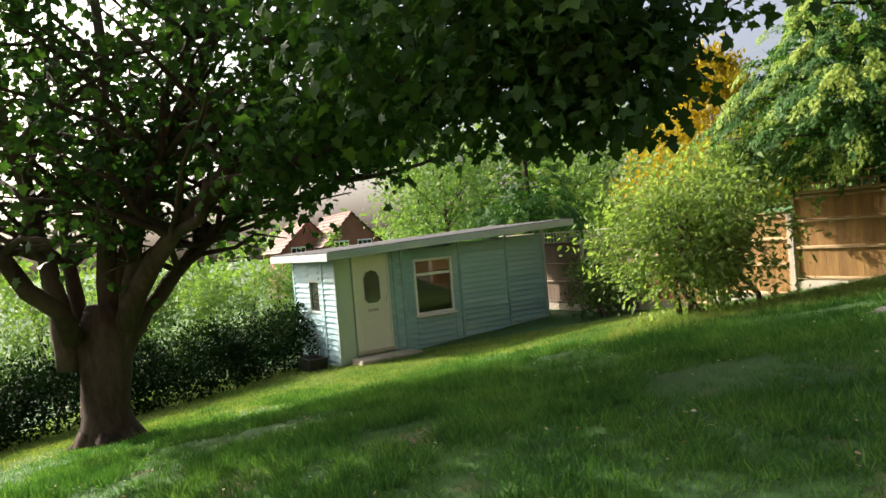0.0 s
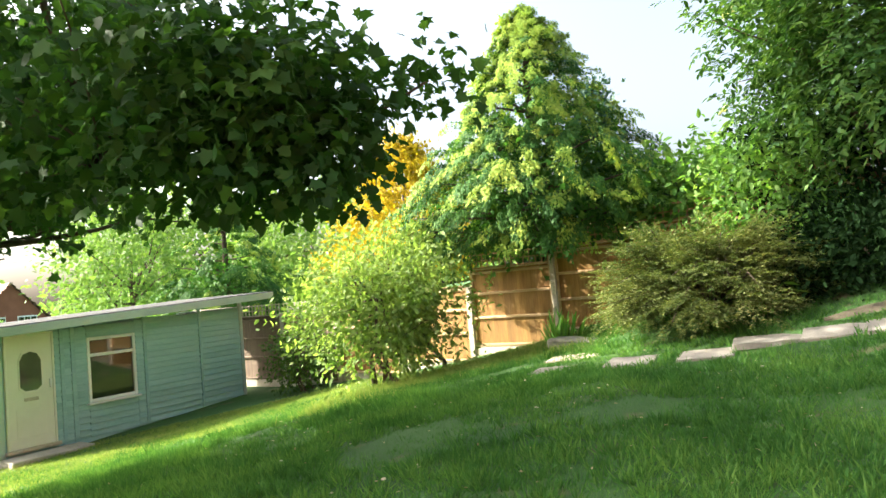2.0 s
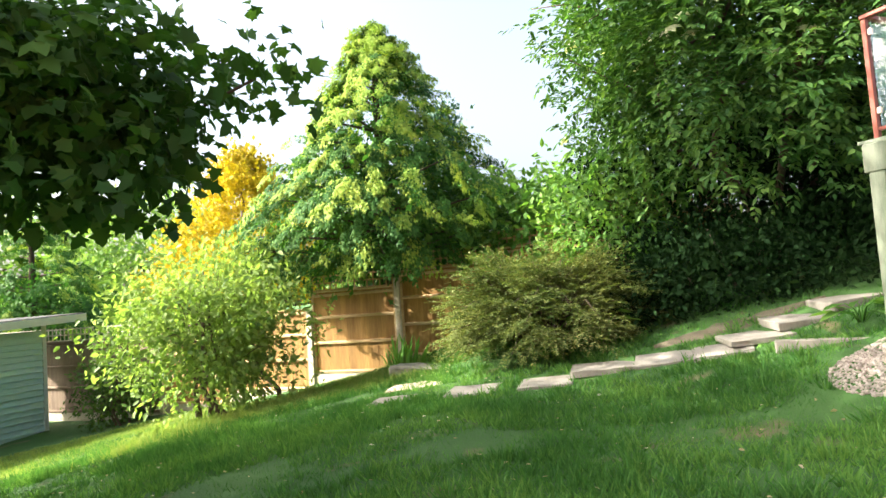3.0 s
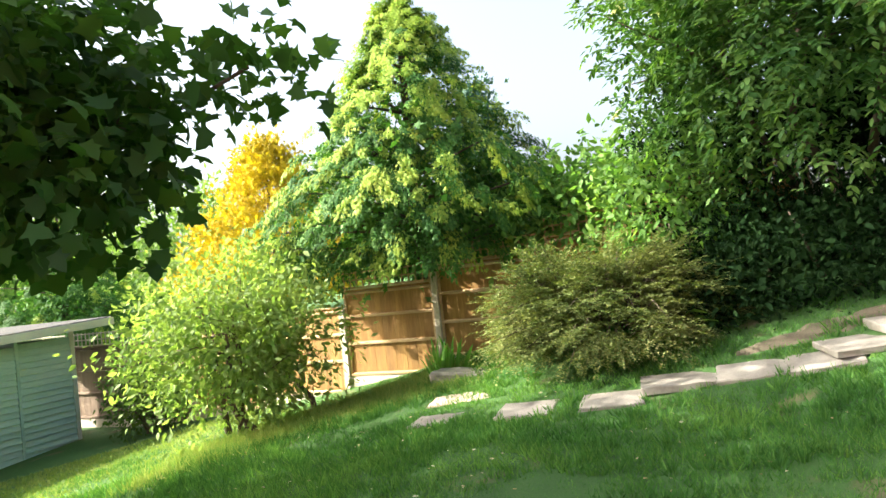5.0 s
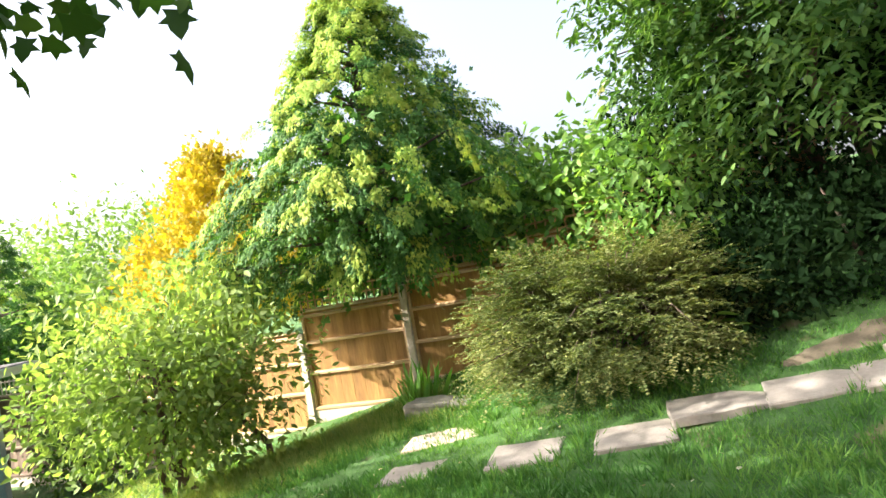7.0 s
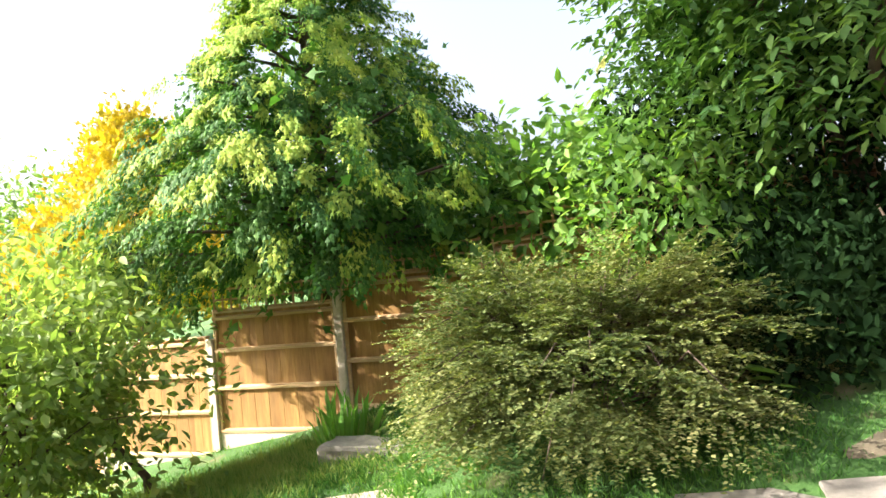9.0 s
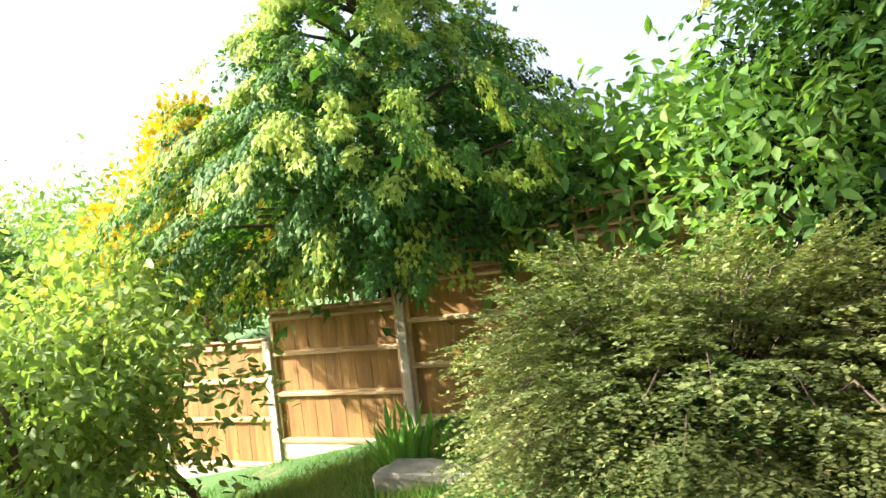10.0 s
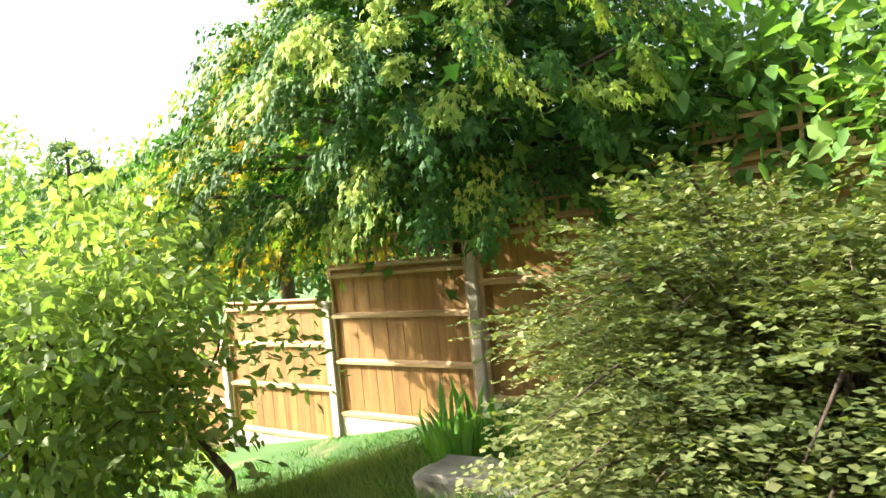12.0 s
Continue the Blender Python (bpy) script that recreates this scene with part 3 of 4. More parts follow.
for k, (x, y, turn, lx, ly, lift, thick) in enumerate(SLABS):
    paving_slab(x, y, turn, lx, ly, ground_z(x, y) + lift, thick, tilt=1.2 * math.sin(k * 2.1), seed=k)
paving_slab(5.88, 8.12, -44, 0.75, 0.5, ground_z(5.88, 8.12) + 0.015, 0.05, M_SLAB_PINK, label="pinkish worn slab lying in the grass", seed=50)


def build_stone_block():
    rnd = random.Random(8)
    bm = box(-0.42, -0.2, -0.25, 0.42, 0.2, 0.0, 0.03)
    bmesh.ops.subdivide_edges(bm, edges=[e for e in bm.edges if e.calc_length() > 0.15], cuts=4, use_grid_fill=True)
    for v in bm.verts:
        v.co += Vector((0.03 * noise.noise(v.co * 4), 0.03 * noise.noise(v.co * 4 + Vector((3, 0, 0))), 0.02 * noise.noise(v.co * 5 + Vector((0, 7, 0)))))
    ob = part("stone_block", bm, M_STONE)
    ob.matrix_world = pose(6.60, 9.22, ground_z(6.60, 9.22) + 0.09, 2, 3, -54)
    tagged(ob, "mossy grey flat-topped stone block edging the bed", "stone")


build_stone_block()

# ---- trees and shrubs ----


def build_maple():
    base = Vector((-4.05, 8.75, ground_z(-4.05, 8.75) - 0.1))
    rgt, fwd = Vector((0.87, 0.494, 0)), Vector((-0.494, 0.87, 0))
    tree = thing("maple_tree", Matrix.Translation(base), "large spreading maple with several stems and dark leaves", "tree")
    rnd = random.Random(3)

    def at(r, h, f=0.0):
        return rgt * r + fwd * f + Vector((0, 0, h))

    bm = bmesh.new()
    tube(bm, [at(0, -0.2), at(0, 0.12), at(-0.02, 0.5), at(0, 1.0), at(0.05, 1.5), at(0.05, 1.9)], [0.48, 0.37, 0.30, 0.30, 0.31, 0.2], 16, 0.25)
    for k in range(7):
        a = k * 0.9
        tube(bm, [at(0.26 * math.cos(a), 0.25, 0.26 * math.sin(a)), at(0.42 * math.cos(a), 0.06, 0.42 * math.sin(a)), at(0.75 * math.cos(a), -0.06, 0.75 * math.sin(a))], [0.13, 0.09, 0.03], 7, 0.3)
    part("trunk", bm, M_BARK, tree)
    stems = [
        ([at(-0.4, 1.1), at(-0.42, 1.9), at(-0.6, 2.8), at(-0.8, 3.9), at(-1.1, 5.6), at(-1.3, 7.5)], 0.15),
        ([at(-0.15, 1.3, 0.1), at(-0.3, 2.4, 0.4), at(-0.35, 4.0, 0.9), at(-0.3, 6.5, 1.4)], 0.12),
        ([at(0.08, 1.4), at(0.15, 2.6), at(0.25, 3.8), at(0.3, 5.5), at(0.2, 8.0)], 0.155),
        ([at(0.2, 1.3, -0.1), at(0.45, 2.4, -0.3), at(0.95, 4.4, -0.9), at(1.7, 6.5, -1.8)], 0.12),
        ([at(0.22, 1.2), at(0.55, 1.75), at(1.0, 2.25), at(1.35, 2.65), at(1.9, 2.95), at(2.9, 3.2), at(4.2, 3.6)], 0.125),
        ([at(0.3, 1.6, -0.2), at(0.9, 2.7, -1.0), at(2.0, 3.8, -2.2), at(3.4, 4.7, -3.0)], 0.15),
        ([at(-0.3, 1.5, -0.2), at(-0.9, 2.6, -0.9), at(-1.4, 3.8, -1.2), at(-1.7, 5.0, -1.6)], 0.13),
        # limb added only to carry the unseen shading clumps
        ([at(0.1, 1.6, 0.1), at(0.6, 3.4, 0.2), at(1.8, 5.6, -0.3), at(3.4, 7.4, -1.0), at(5.1, 8.6, -1.9)], 0.14),
    ]
    tips = []
    for pts, r in stems:
        bm = bmesh.new()
        pts = [pts[0]] + [q for u, v in zip(pts, pts[1:]) for q in bend(u, v, 3, 0, rnd)[1:]]
        n = len(pts)
        tube(bm, pts, [r * (1 - 0.8 * k / (n - 1)) for k in range(n)], 10, 0.2)
        tops = pts[n // 3::2]
        for p in tops:
            for _ in range(6):
                a = rnd.uniform(0, 6.28)
                e = p + Vector((math.cos(a) * rnd.uniform(1, 2.6), math.sin(a) * rnd.uniform(1, 2.6), rnd.uniform(-0.1, 1.4)))
                way = bend(p, e, 4, 0.15, rnd)
                tube(bm, way, [0.05, 0.04, 0.03, 0.02, 0.008], 5)
                tips += way[3:]
        part("limb", bm, M_BARK, tree)
    rng = np.random.default_rng(11)
    # the crown: shells of clumps over the limbs, low on the lawn's side
    c1, o1 = blob(rng, 245, at(0.6, 6.3, -0.6), (4.5, 4.5, 3.4), 0.25, 0.35, -0.8, 1.0)
    c2, o2 = blob(rng, 95, at(2.8, 4.85, -2.8), (2.4, 2.4, 1.2), 0.0, 0.3, -1, 2.0)
    c3, o3 = blob(rng, 95, at(3.0, 4.3, 0.2), (2.3, 2.2, 0.95), 0.1, 0.4, -1, 3.0)
    c4, o4 = blob(rng, 40, at(-1.2, 5.4, -1.6), (2.0, 2.0, 1.4), 0.1, 0.4, -1, 5.0)
    c6, o6 = blob(rng, 105, at(0.2, 4.0, 0.6), (3.2, 3.0, 1.2), 0.1, 0.4, -1, 6.0)
    # the long low branch that reaches over the lawn
    end = Vector((2.75, 4.65, 3.75)) - base
    reach = bend(at(0.9, 2.7, -1.0), end, 12, 0.35, rnd)
    bm = bmesh.new()
    tube(bm, reach, [0.075 - 0.0055 * k for k in range(13)], 6)
    c9, o9 = blob(rng, 125, Vector((1.6, 4.8, 3.5)) - base, (1.0, 0.65, 0.62), 0.0, 0.35, -1, 9.0)
    heart = Vector((0.95, 5.0, 4.0)) - base
    c7, o7 = blob(rng, 48, heart, (1.45, 1.35, 0.85), 0.0, 0.3, -1, 7.0)
    c8 = np.array([tuple(reach[k] + Vector((rnd.uniform(-1, 1), rnd.uniform(-1, 1), rnd.uniform(-0.1, 0.5))) * (0.6 - 0.046 * k)) for k in range(3, 13) for _ in range(9 if k < 11 else 4)])
    o8 = unit(rng.normal(size=c8.shape))
    for q in list(c7[::6]) + list(c8[::5]) + list(c9[::6]):
        near = min(reach, key=lambda v: (v - Vector(q)).length)
        tube(bm, bend(near, Vector(q), 3, 0.05, rnd), [0.014, 0.011, 0.007, 0.003], 4)
    part("low_branch", bm, M_BARK, tree)
    # unseen clumps added high on the crown's far side to shade the bank
    c10, o10 = blob(rng, 215, Vector((1.4, 9.2, 8.6)) - base, (3.3, 2.8, 1.5), 0.1, 0.3, -1, 10.0)
    c5 = np.array([tuple(t) for t in tips])
    o5 = unit(rng.normal(size=c5.shape))
    c, o = np.concatenate([c1, c2, c3, c4, c5[::2], c6, c7, c8, c9, c10]), np.concatenate([o1, o2, o3, o4, o5[::2], o6, o7, o8, o9, o10])
    p, w, up, s = clumps(rng, c, o, 31, 0.2, 0.108, 0.55, 0.9)
    px, py, pz = p[:, 0] + base.x, p[:, 1] + base.y, p[:, 2] + base.z
    s[(py < 5.7) & (px > 0.2)] *= 0.82  # the youngest leaves, out at the branch's end
    keep = ((pz > 2.85) & (py > 4.2)) | (px < 0.2)
    keep &= (px < 2.45) | (pz > 3.5) & (py < 5.0) | (pz > 5.5)
    # few leaves grow on the inner side of the stems, low round the trunk
    across, nearer = p @ np.array(rgt), -(p @ np.array(fwd))
    inner = (np.abs(across + 0.1) < 1.5) & (p[:, 2] < 5.2) & (nearer > 0.0)
    keep &= ~inner | (rng.random(len(p)) < 0.7)
    leaves("crown", p[keep], w[keep], up[keep], s[keep], PALM, [L_MAPLE], tree)


def cypress(name, x, y, height, low, wide, label, seed, plumes, tips, drop=0.75):
    """A cypress: boughs that arch out and droop as flat feathered plumes, dark between them."""
    z0 = ground_z(x, y)
    tree = thing(name, pose(x, y, z0), label, "tree")
    bm = bmesh.new()
    tube(bm, [(0, 0, -0.2), (0.02, 0, height * 0.2), (0, 0.02, height * 0.5), (0, 0, height)], [0.20, 0.16, 0.11, 0.015], 10, 0.2)
    part("trunk", bm, M_BARK, tree)
    rng, rnd = np.random.default_rng(seed), random.Random(seed)
    limbs = bmesh.new()
    P, W, U, S, T = [], [], [], [], []
    up = np.array([0, 0, 1.0])
    for k in range(plumes):
        t = rnd.random() ** 1.4
        a = rnd.uniform(0, 2 * math.pi)
        z = low + (height - low) * t
        lump = 1 + 0.46 * noise.noise(Vector((math.cos(a) * 1.5 + seed, math.sin(a) * 1.5, z * 0.8)))
        r = max(0.06, wide * (1 - t) ** 0.82 * min(1.0, 0.75 + 2.2 * t) * lump * (0.62 + 0.38 * rnd.random() ** 0.5))
        d = np.array([math.cos(a), math.sin(a), 0.0])
        side = np.array([-d[1], d[0], 0.0])
        ln = (0.44 + 0.36 * rnd.random()) * (1 - 0.45 * t)
        half = ln * (0.30 + 0.16 * rnd.random())
        rise, fall = 0.22 + 0.5 * t, drop * (1.2 - 0.45 * t) * (0.7 + 0.7 * rnd.random())
        start = d * (r - 0.6 * ln) + up * (z + 0.12 * ln)
        swing = rnd.uniform(-0.5, 0.5)
        # yellow young tips thin out downward, putting the low boughs' shade into colour
        young_lit = rnd.random() < tips * (0.35 + 0.85 * t)
        if k % 8 == 0:
            tube(limbs, [(0, 0, z - 0.1), tuple(start), tuple(start + d * ln * 0.2)], [0.03, 0.014, 0.005], 4)
        m = 150
        u = rng.random(m) ** 0.8
        v = np.clip(rng.normal(size=m) * 0.5, -1.2, 1.2)
        lat = v * half * (1.0 - 0.6 * u) * np.clip(u * 4, 0.3, 1)
        pts = start + d * (ln * u)[:, None] + side * (lat + swing * ln * u ** 2)[:, None]
        pts = pts + up * (ln * (rise * u - fall * u ** 2) - 0.9 * lat ** 2 / half - 0.11 * rng.random(m))[:, None]
        way = d * 0.6 + side * (v * 0.6 + swing * u)[:, None] + up * (rise - 2 * fall * u - 0.35)[:, None] + rng.normal(size=(m, 3)) * 0.3
        P.append(pts), W.append(way)
        U.append(up * 0.8 + d * (0.3 + 0.9 * u)[:, None] + rng.normal(size=(m, 3)) * 0.4)
        S.append((0.06 + 0.055 * rng.random(m)) * (1 - 0.2 * t))
        T.append(((rng.random(m) < (u - 0.05) * 1.4) & young_lit).astype(int))
    c, o = blob(rng, 210, (0, 0, low + 0.22 * (height - low)), (wide * 0.62, wide * 0.62, 0.30 * (height - low)), 0.3, 0.2, -1, 3.3)
    p2, w2, u2, s2 = clumps(rng, c, o, 24, 0.24, 0.2, 0.5, 0.7)
    P.append(p2), W.append(w2), U.append(u2), S.append(s2), T.append(np.zeros(len(p2), int))
    part("boughwork", limbs, M_TWIG, tree)
    leaves("crown", np.concatenate(P), np.concatenate(W), np.concatenate(U), np.concatenate(S), FROND, [L_CONIFER, L_CONTIP], tree, np.concatenate(T), wide=1.25)


def cone_tree(name, x, y, height, width, low, mat, label, seed, n=190, per=30, size=0.16):
    z0 = ground_z(x, y)
    tree = thing(name, pose(x, y, z0), label, "tree")
    bm = bmesh.new()
    tube(bm, [(0, 0, -0.2), (0.02, 0, height * 0.5), (0, 0, height * 0.95)], [0.13, 0.09, 0.02], 8, 0.2)
    part("trunk", bm, M_TWIG, tree)
    rng, rnd = np.random.default_rng(seed), random.Random(seed)
    c, o = [], []
    for k in range(n):
        t = rnd.random() ** 1.2
        a = rnd.uniform(0, 6.283)
        z = low + (height - low) * t
        r = width * (1 - t) ** 0.75 * min(1, 0.7 + 2 * t) * (0.6 + 0.4 * rnd.random() ** 0.5) * (1 + 0.25 * noise.noise(Vector((math.cos(a) * 2, math.sin(a) * 2, z + seed))))
        c.append((r * math.cos(a), r * math.sin(a), z))
        o.append((math.cos(a), math.sin(a), 0.7))
    p, w, up, s = clumps(rng, np.array(c), np.array(o), per, 0.16, size, -0.3, 0.4)
    leaves("crown", p, w, up, s, FROND, [mat], tree, wide=1.3)


def round_tree(name, x, y, height, radii, mat, label, seed, n=220, per=28, size=0.14, outline=OVAL, trunk=0.1, lean=(0, 0), inner=0.35, category="tree", spread=0.24, droop=0.2, cut=-0.8, lump=0.3, stems=1):
    """A rounded tree or shrub: crooked stems from the ground, branches, and clumps of leaves."""
    z0 = ground_z(x, y)
    tree = thing(name, pose(x, y, z0), label, category)
    rnd, rng = random.Random(seed), np.random.default_rng(seed)
    centre = Vector((lean[0], lean[1], height - radii[2]))
    bm = bmesh.new()
    for k in range(stems):
        off = Vector((rnd.uniform(-1, 1), rnd.uniform(-1, 1), 0)) * 0.12 * (stems - 1)
        aim = centre + Vector((rnd.uniform(-0.5, 0.5) * radii[0], rnd.uniform(-0.5, 0.5) * radii[1], rnd.uniform(-0.2, 0.4) * radii[2])) * (1 if stems > 1 else 0.2)
        main = bend(off - Vector((0, 0, 0.15)), aim, 5, 0, rnd)
        tube(bm, main, [trunk * (1 - 0.13 * j) for j in range(6)], 8, 0.25)
        for j in range(9 if stems == 1 else 4):
            p = main[rnd.randint(2, 5)]
            u = Vector((rnd.uniform(-1, 1), rnd.uniform(-1, 1), rnd.uniform(-0.3, 1))).normalized()
            tube(bm, bend(p, centre + Vector((u.x * radii[0], u.y * radii[1], u.z * radii[2])) * 0.85, 4, 0.08, rnd), [trunk * 0.4, trunk * 0.3, trunk * 0.2, trunk * 0.12, trunk * 0.05], 5)
    part("trunk", bm, M_TWIG, tree)
    c, o = blob(rng, n, tuple(centre), radii, inner, lump, cut, seed * 1.7)
    p, w, up, s = clumps(rng, c, o, per, spread, size, droop, 0.6)
    leaves("crown", p, w, up, s, outline, [mat], tree)
    return tree


def build_cotoneaster():
    x, y = 7.45, 7.3
    z0 = ground_z(x, y)
    bush = thing("cotoneaster_bush", pose(x, y, z0), "olive green cotoneaster bush of arching twigs with tiny leaves", "bush")
    rnd, rng = random.Random(21), np.random.default_rng(21)
    bm = bmesh.new()
    P, W, U, S = [], [], [], []
    for k in range(640):
        a = rnd.uniform(0, 6.283)
        el = rnd.random() ** 1.1
        lump = 1 + 0.24 * noise.noise(Vector((math.cos(a) * 1.9, math.sin(a) * 1.9, el * 2)))
        reach = (0.95 + 0.6 * rnd.random()) * lump
        hz = 0.02 + 1.06 * el * lump
        out = reach * math.sqrt(max(0.05, 1 - 0.72 * el * el))
        end = Vector((math.cos(a) * out, math.sin(a) * out, hz + rnd.uniform(-0.1, 0.1)))
        start = end * rnd.uniform(0.2, 0.5) + Vector((0, 0, 0.08))
        mid = start.lerp(end, 0.6) + Vector((0, 0, rnd.uniform(0.08, 0.28)))
        if k % 3 == 0:
            tube(bm, [start, mid, end], [0.010, 0.007, 0.002], 3)
        along = (end - start).normalized()
        across = along.cross(Vector((rnd.uniform(-0.4, 0.4), rnd.uniform(-0.4, 0.4), 1))).normalized()
        for j in range(11):
            t0 = 0.3 + 0.7 * j / 10
            b0 = start * (1 - t0) ** 2 + mid * 2 * t0 * (1 - t0) + end * t0 ** 2
            tw = (across * (0.75 if j % 2 else -0.75) + along + Vector((0, 0, rnd.uniform(-0.35, 0.1)))).normalized() if j < 10 else along
            ln = rnd.uniform(0.18, 0.42) * (1.25 - 0.6 * t0)
            n = max(8, int(ln / 0.0125))
            t = (np.arange(n) + 0.5) / n
            rowside = np.where(np.arange(n) % 2, 1.0, -1.0)[:, None]
            flat = np.array(Vector(tw).cross(Vector((0.1, 0.05, 1))).normalized())[None]
            pts = np.array(b0)[None] + np.array(tw)[None] * (t * ln)[:, None]
            pts[:, 2] -= 0.3 * ln * t ** 2
            wy = np.array(tw)[None] * 0.55 + flat * rowside + rng.normal(size=(n, 3)) * 0.25
            P.append(pts), W.append(wy), U.append(np.array([0, 0, 1.0])[None] + rng.normal(size=(n, 3)) * 0.35)
            S.append(0.027 + 0.014 * rng.random(n))
    part("branchwork", bm, M_TWIG, bush)
    leaves("foliage", np.concatenate(P), np.concatenate(W), np.concatenate(U), np.concatenate(S), DIAMOND, [L_COT], bush, wide=1.5)


def build_elder():
    x, y = 10.15, 5.75
    z0 = ground_z(x, y)
    tree = thing("elder_tree", pose(x, y, z0), "broad elder tree with layered leaves and cream flower heads", "tree")
    rnd, rng = random.Random(31), np.random.default_rng(31)
    bm = bmesh.new()
    for k in range(6):
        a = k * 1.05
        top = Vector((math.cos(a) * 1.5, math.sin(a) * 1.5, rnd.uniform(3.6, 5.6)))
        main = bend((0.2 * math.cos(a), 0.2 * math.sin(a), -0.2), top, 6, 0, rnd)
        tube(bm, main, [0.065, 0.06, 0.05, 0.045, 0.035, 0.02, 0.01], 8, 0.2)
        for j in range(6):
            p = main[rnd.randint(3, 6)]
            b = rnd.uniform(0, 6.28)
            tube(bm, bend(p, p + Vector((math.cos(b) * 1.5, math.sin(b) * 1.5, rnd.uniform(-0.5, 0.9))), 3, 0.1, rnd), [0.03, 0.022, 0.014, 0.006], 5)
    part("trunk", bm, M_TWIG, tree)
    c, o = blob(rng, 980, (0, 0, 3.3), (2.35, 2.6, 3.1), 0.35, 0.34, -0.82, 4.4)
    # each clump holds feathered leaves: a stalk with leaflets in pairs
    P, W, U, S = [], [], [], []
    for q, u in zip(c, o):
        for _ in range(15):
            st = q + rng.normal(size=3) * 0.26
            ax = u * 0.8 + rng.normal(size=3) * 0.6
            ax[2] -= 0.25
            ax /= np.linalg.norm(ax)
            sd = np.cross(ax, np.array([0, 0, 1.0]) + rng.normal(size=3) * 0.2)
            sd /= max(1e-6, np.linalg.norm(sd))
            ln = 0.17 + 0.10 * rng.random()
            for t, side in ((0.35, 1), (0.35, -1), (0.7, 1), (0.7, -1), (1.0, 0)):
                P.append(st + ax * ln * t)
                W.append(sd * side * 0.9 + ax * (0.6 if side else 1.0) - np.array([0, 0, 0.2]))
                U.append(np.array([0, 0, 1.0]) + rng.normal(size=3) * 0.25 + u * 0.3)
                S.append(0.085 + 0.05 * rng.random())
    leaves("crown", np.array(P), np.array(W), np.array(U), np.array(S), OVAL, [L_ELDER], tree)
    # flat heads of tiny flowers
    heads = [k for k in range(len(c)) if o[k][0] < 0.2 and o[k][2] > -0.5]
    rnd.shuffle(heads)
    for k in heads[:34]:
        q, u = c[k] + o[k] * 0.25, o[k] * 0.6 + np.array([0, 0, 0.9])
        u = u / np.linalg.norm(u)
        e1 = Vector(np.cross(u, [0.3, 1, 0])).normalized()
        e2 = Vector(np.cross(u, e1))
        bm = bmesh.new()
        rings = []
        for j in range(5):  # a shallow bumpy dome with a ragged rim
            ring = []
            for i in range(16):
                a, r = i * math.pi / 8, (0.02 + 0.024 * j) * (1 + (0.28 if i % 2 else -0.2) * (j / 4) + 0.1 * rnd.uniform(-1, 1))
                ring.append(bm.verts.new(Vector(q) + (e1 * math.cos(a) + e2 * math.sin(a)) * r + Vector(u) * (0.03 - 2.2 * r * r + 0.012 * rnd.uniform(-1, 1))))
            rings.append(ring)
        bm.faces.new(rings[0])
        for ra, rb in zip(rings, rings[1:]):
            for i in range(16):
                bm.faces.new((ra[i], rb[i], rb[(i + 1) % 16], ra[(i + 1) % 16]))
        part("flower_head", bm, L_FLOWER, tree, "flat cream flower head")


def build_hedge(name, way, width, height, mat, label, seed, per_m=100, size=0.085, per=36):
    """A clipped or wild hedge along a line: woody stems inside, leaves in clumps over it."""
    rnd, rng = random.Random(seed), np.random.default_rng(seed)
    base = Vector((*way[0], ground_z(*way[0])))
    ob = thing(name, Matrix.Translation(base), label, "hedge")
    c, o = [], []
    bm = bmesh.new()
    for (ax, ay), (bx, by) in zip(way, way[1:]):
        ln = math.hypot(bx - ax, by - ay)
        nx, ny = -(by - ay) / ln, (bx - ax) / ln
        for k in range(int(ln * per_m)):
            t = rnd.random()
            ang = rnd.uniform(-0.15, math.pi + 0.15)
            bulge = 1 + 0.3 * noise.noise(Vector((ax + t * 7 + seed, ang, ay)))
            rr = (0.55 + 0.45 * rnd.random() ** 0.5) * bulge
            px, py = ax + (bx - ax) * t + nx * width / 2 * math.cos(ang) * rr, ay + (by - ay) * t + ny * width / 2 * math.cos(ang) * rr
            h = height * min(1.1, max(0.03, rr * (0.15 + 0.85 * math.sin(ang)) * (0.35 + 0.65 * rnd.random() ** 0.4)))
            c.append((px - base.x, py - base.y, ground_z(px, py) + h - base.z))
            o.append((nx * math.cos(ang), ny * math.cos(ang), max(0.1, math.sin(ang))))
        for k in range(int(ln * 1.5)):
            t = rnd.random()
            px, py = ax + (bx - ax) * t, ay + (by - ay) * t
            g = ground_z(px, py) - base.z
            tube(bm, bend((px - base.x, py - base.y, g - 0.1), (px - base.x + rnd.uniform(-0.3, 0.3), py - base.y + rnd.uniform(-0.3, 0.3), g + height * 0.8), 3, 0, rnd), [0.03, 0.025, 0.018, 0.008], 5)
    part("stemwork", bm, M_TWIG, ob)
    p, w, up, s = clumps(rng, np.array(c), np.array(o), per, 0.15, size, 0.1, 0.6)
    leaves("foliage", p, w, up, s, OVAL, [mat], ob)


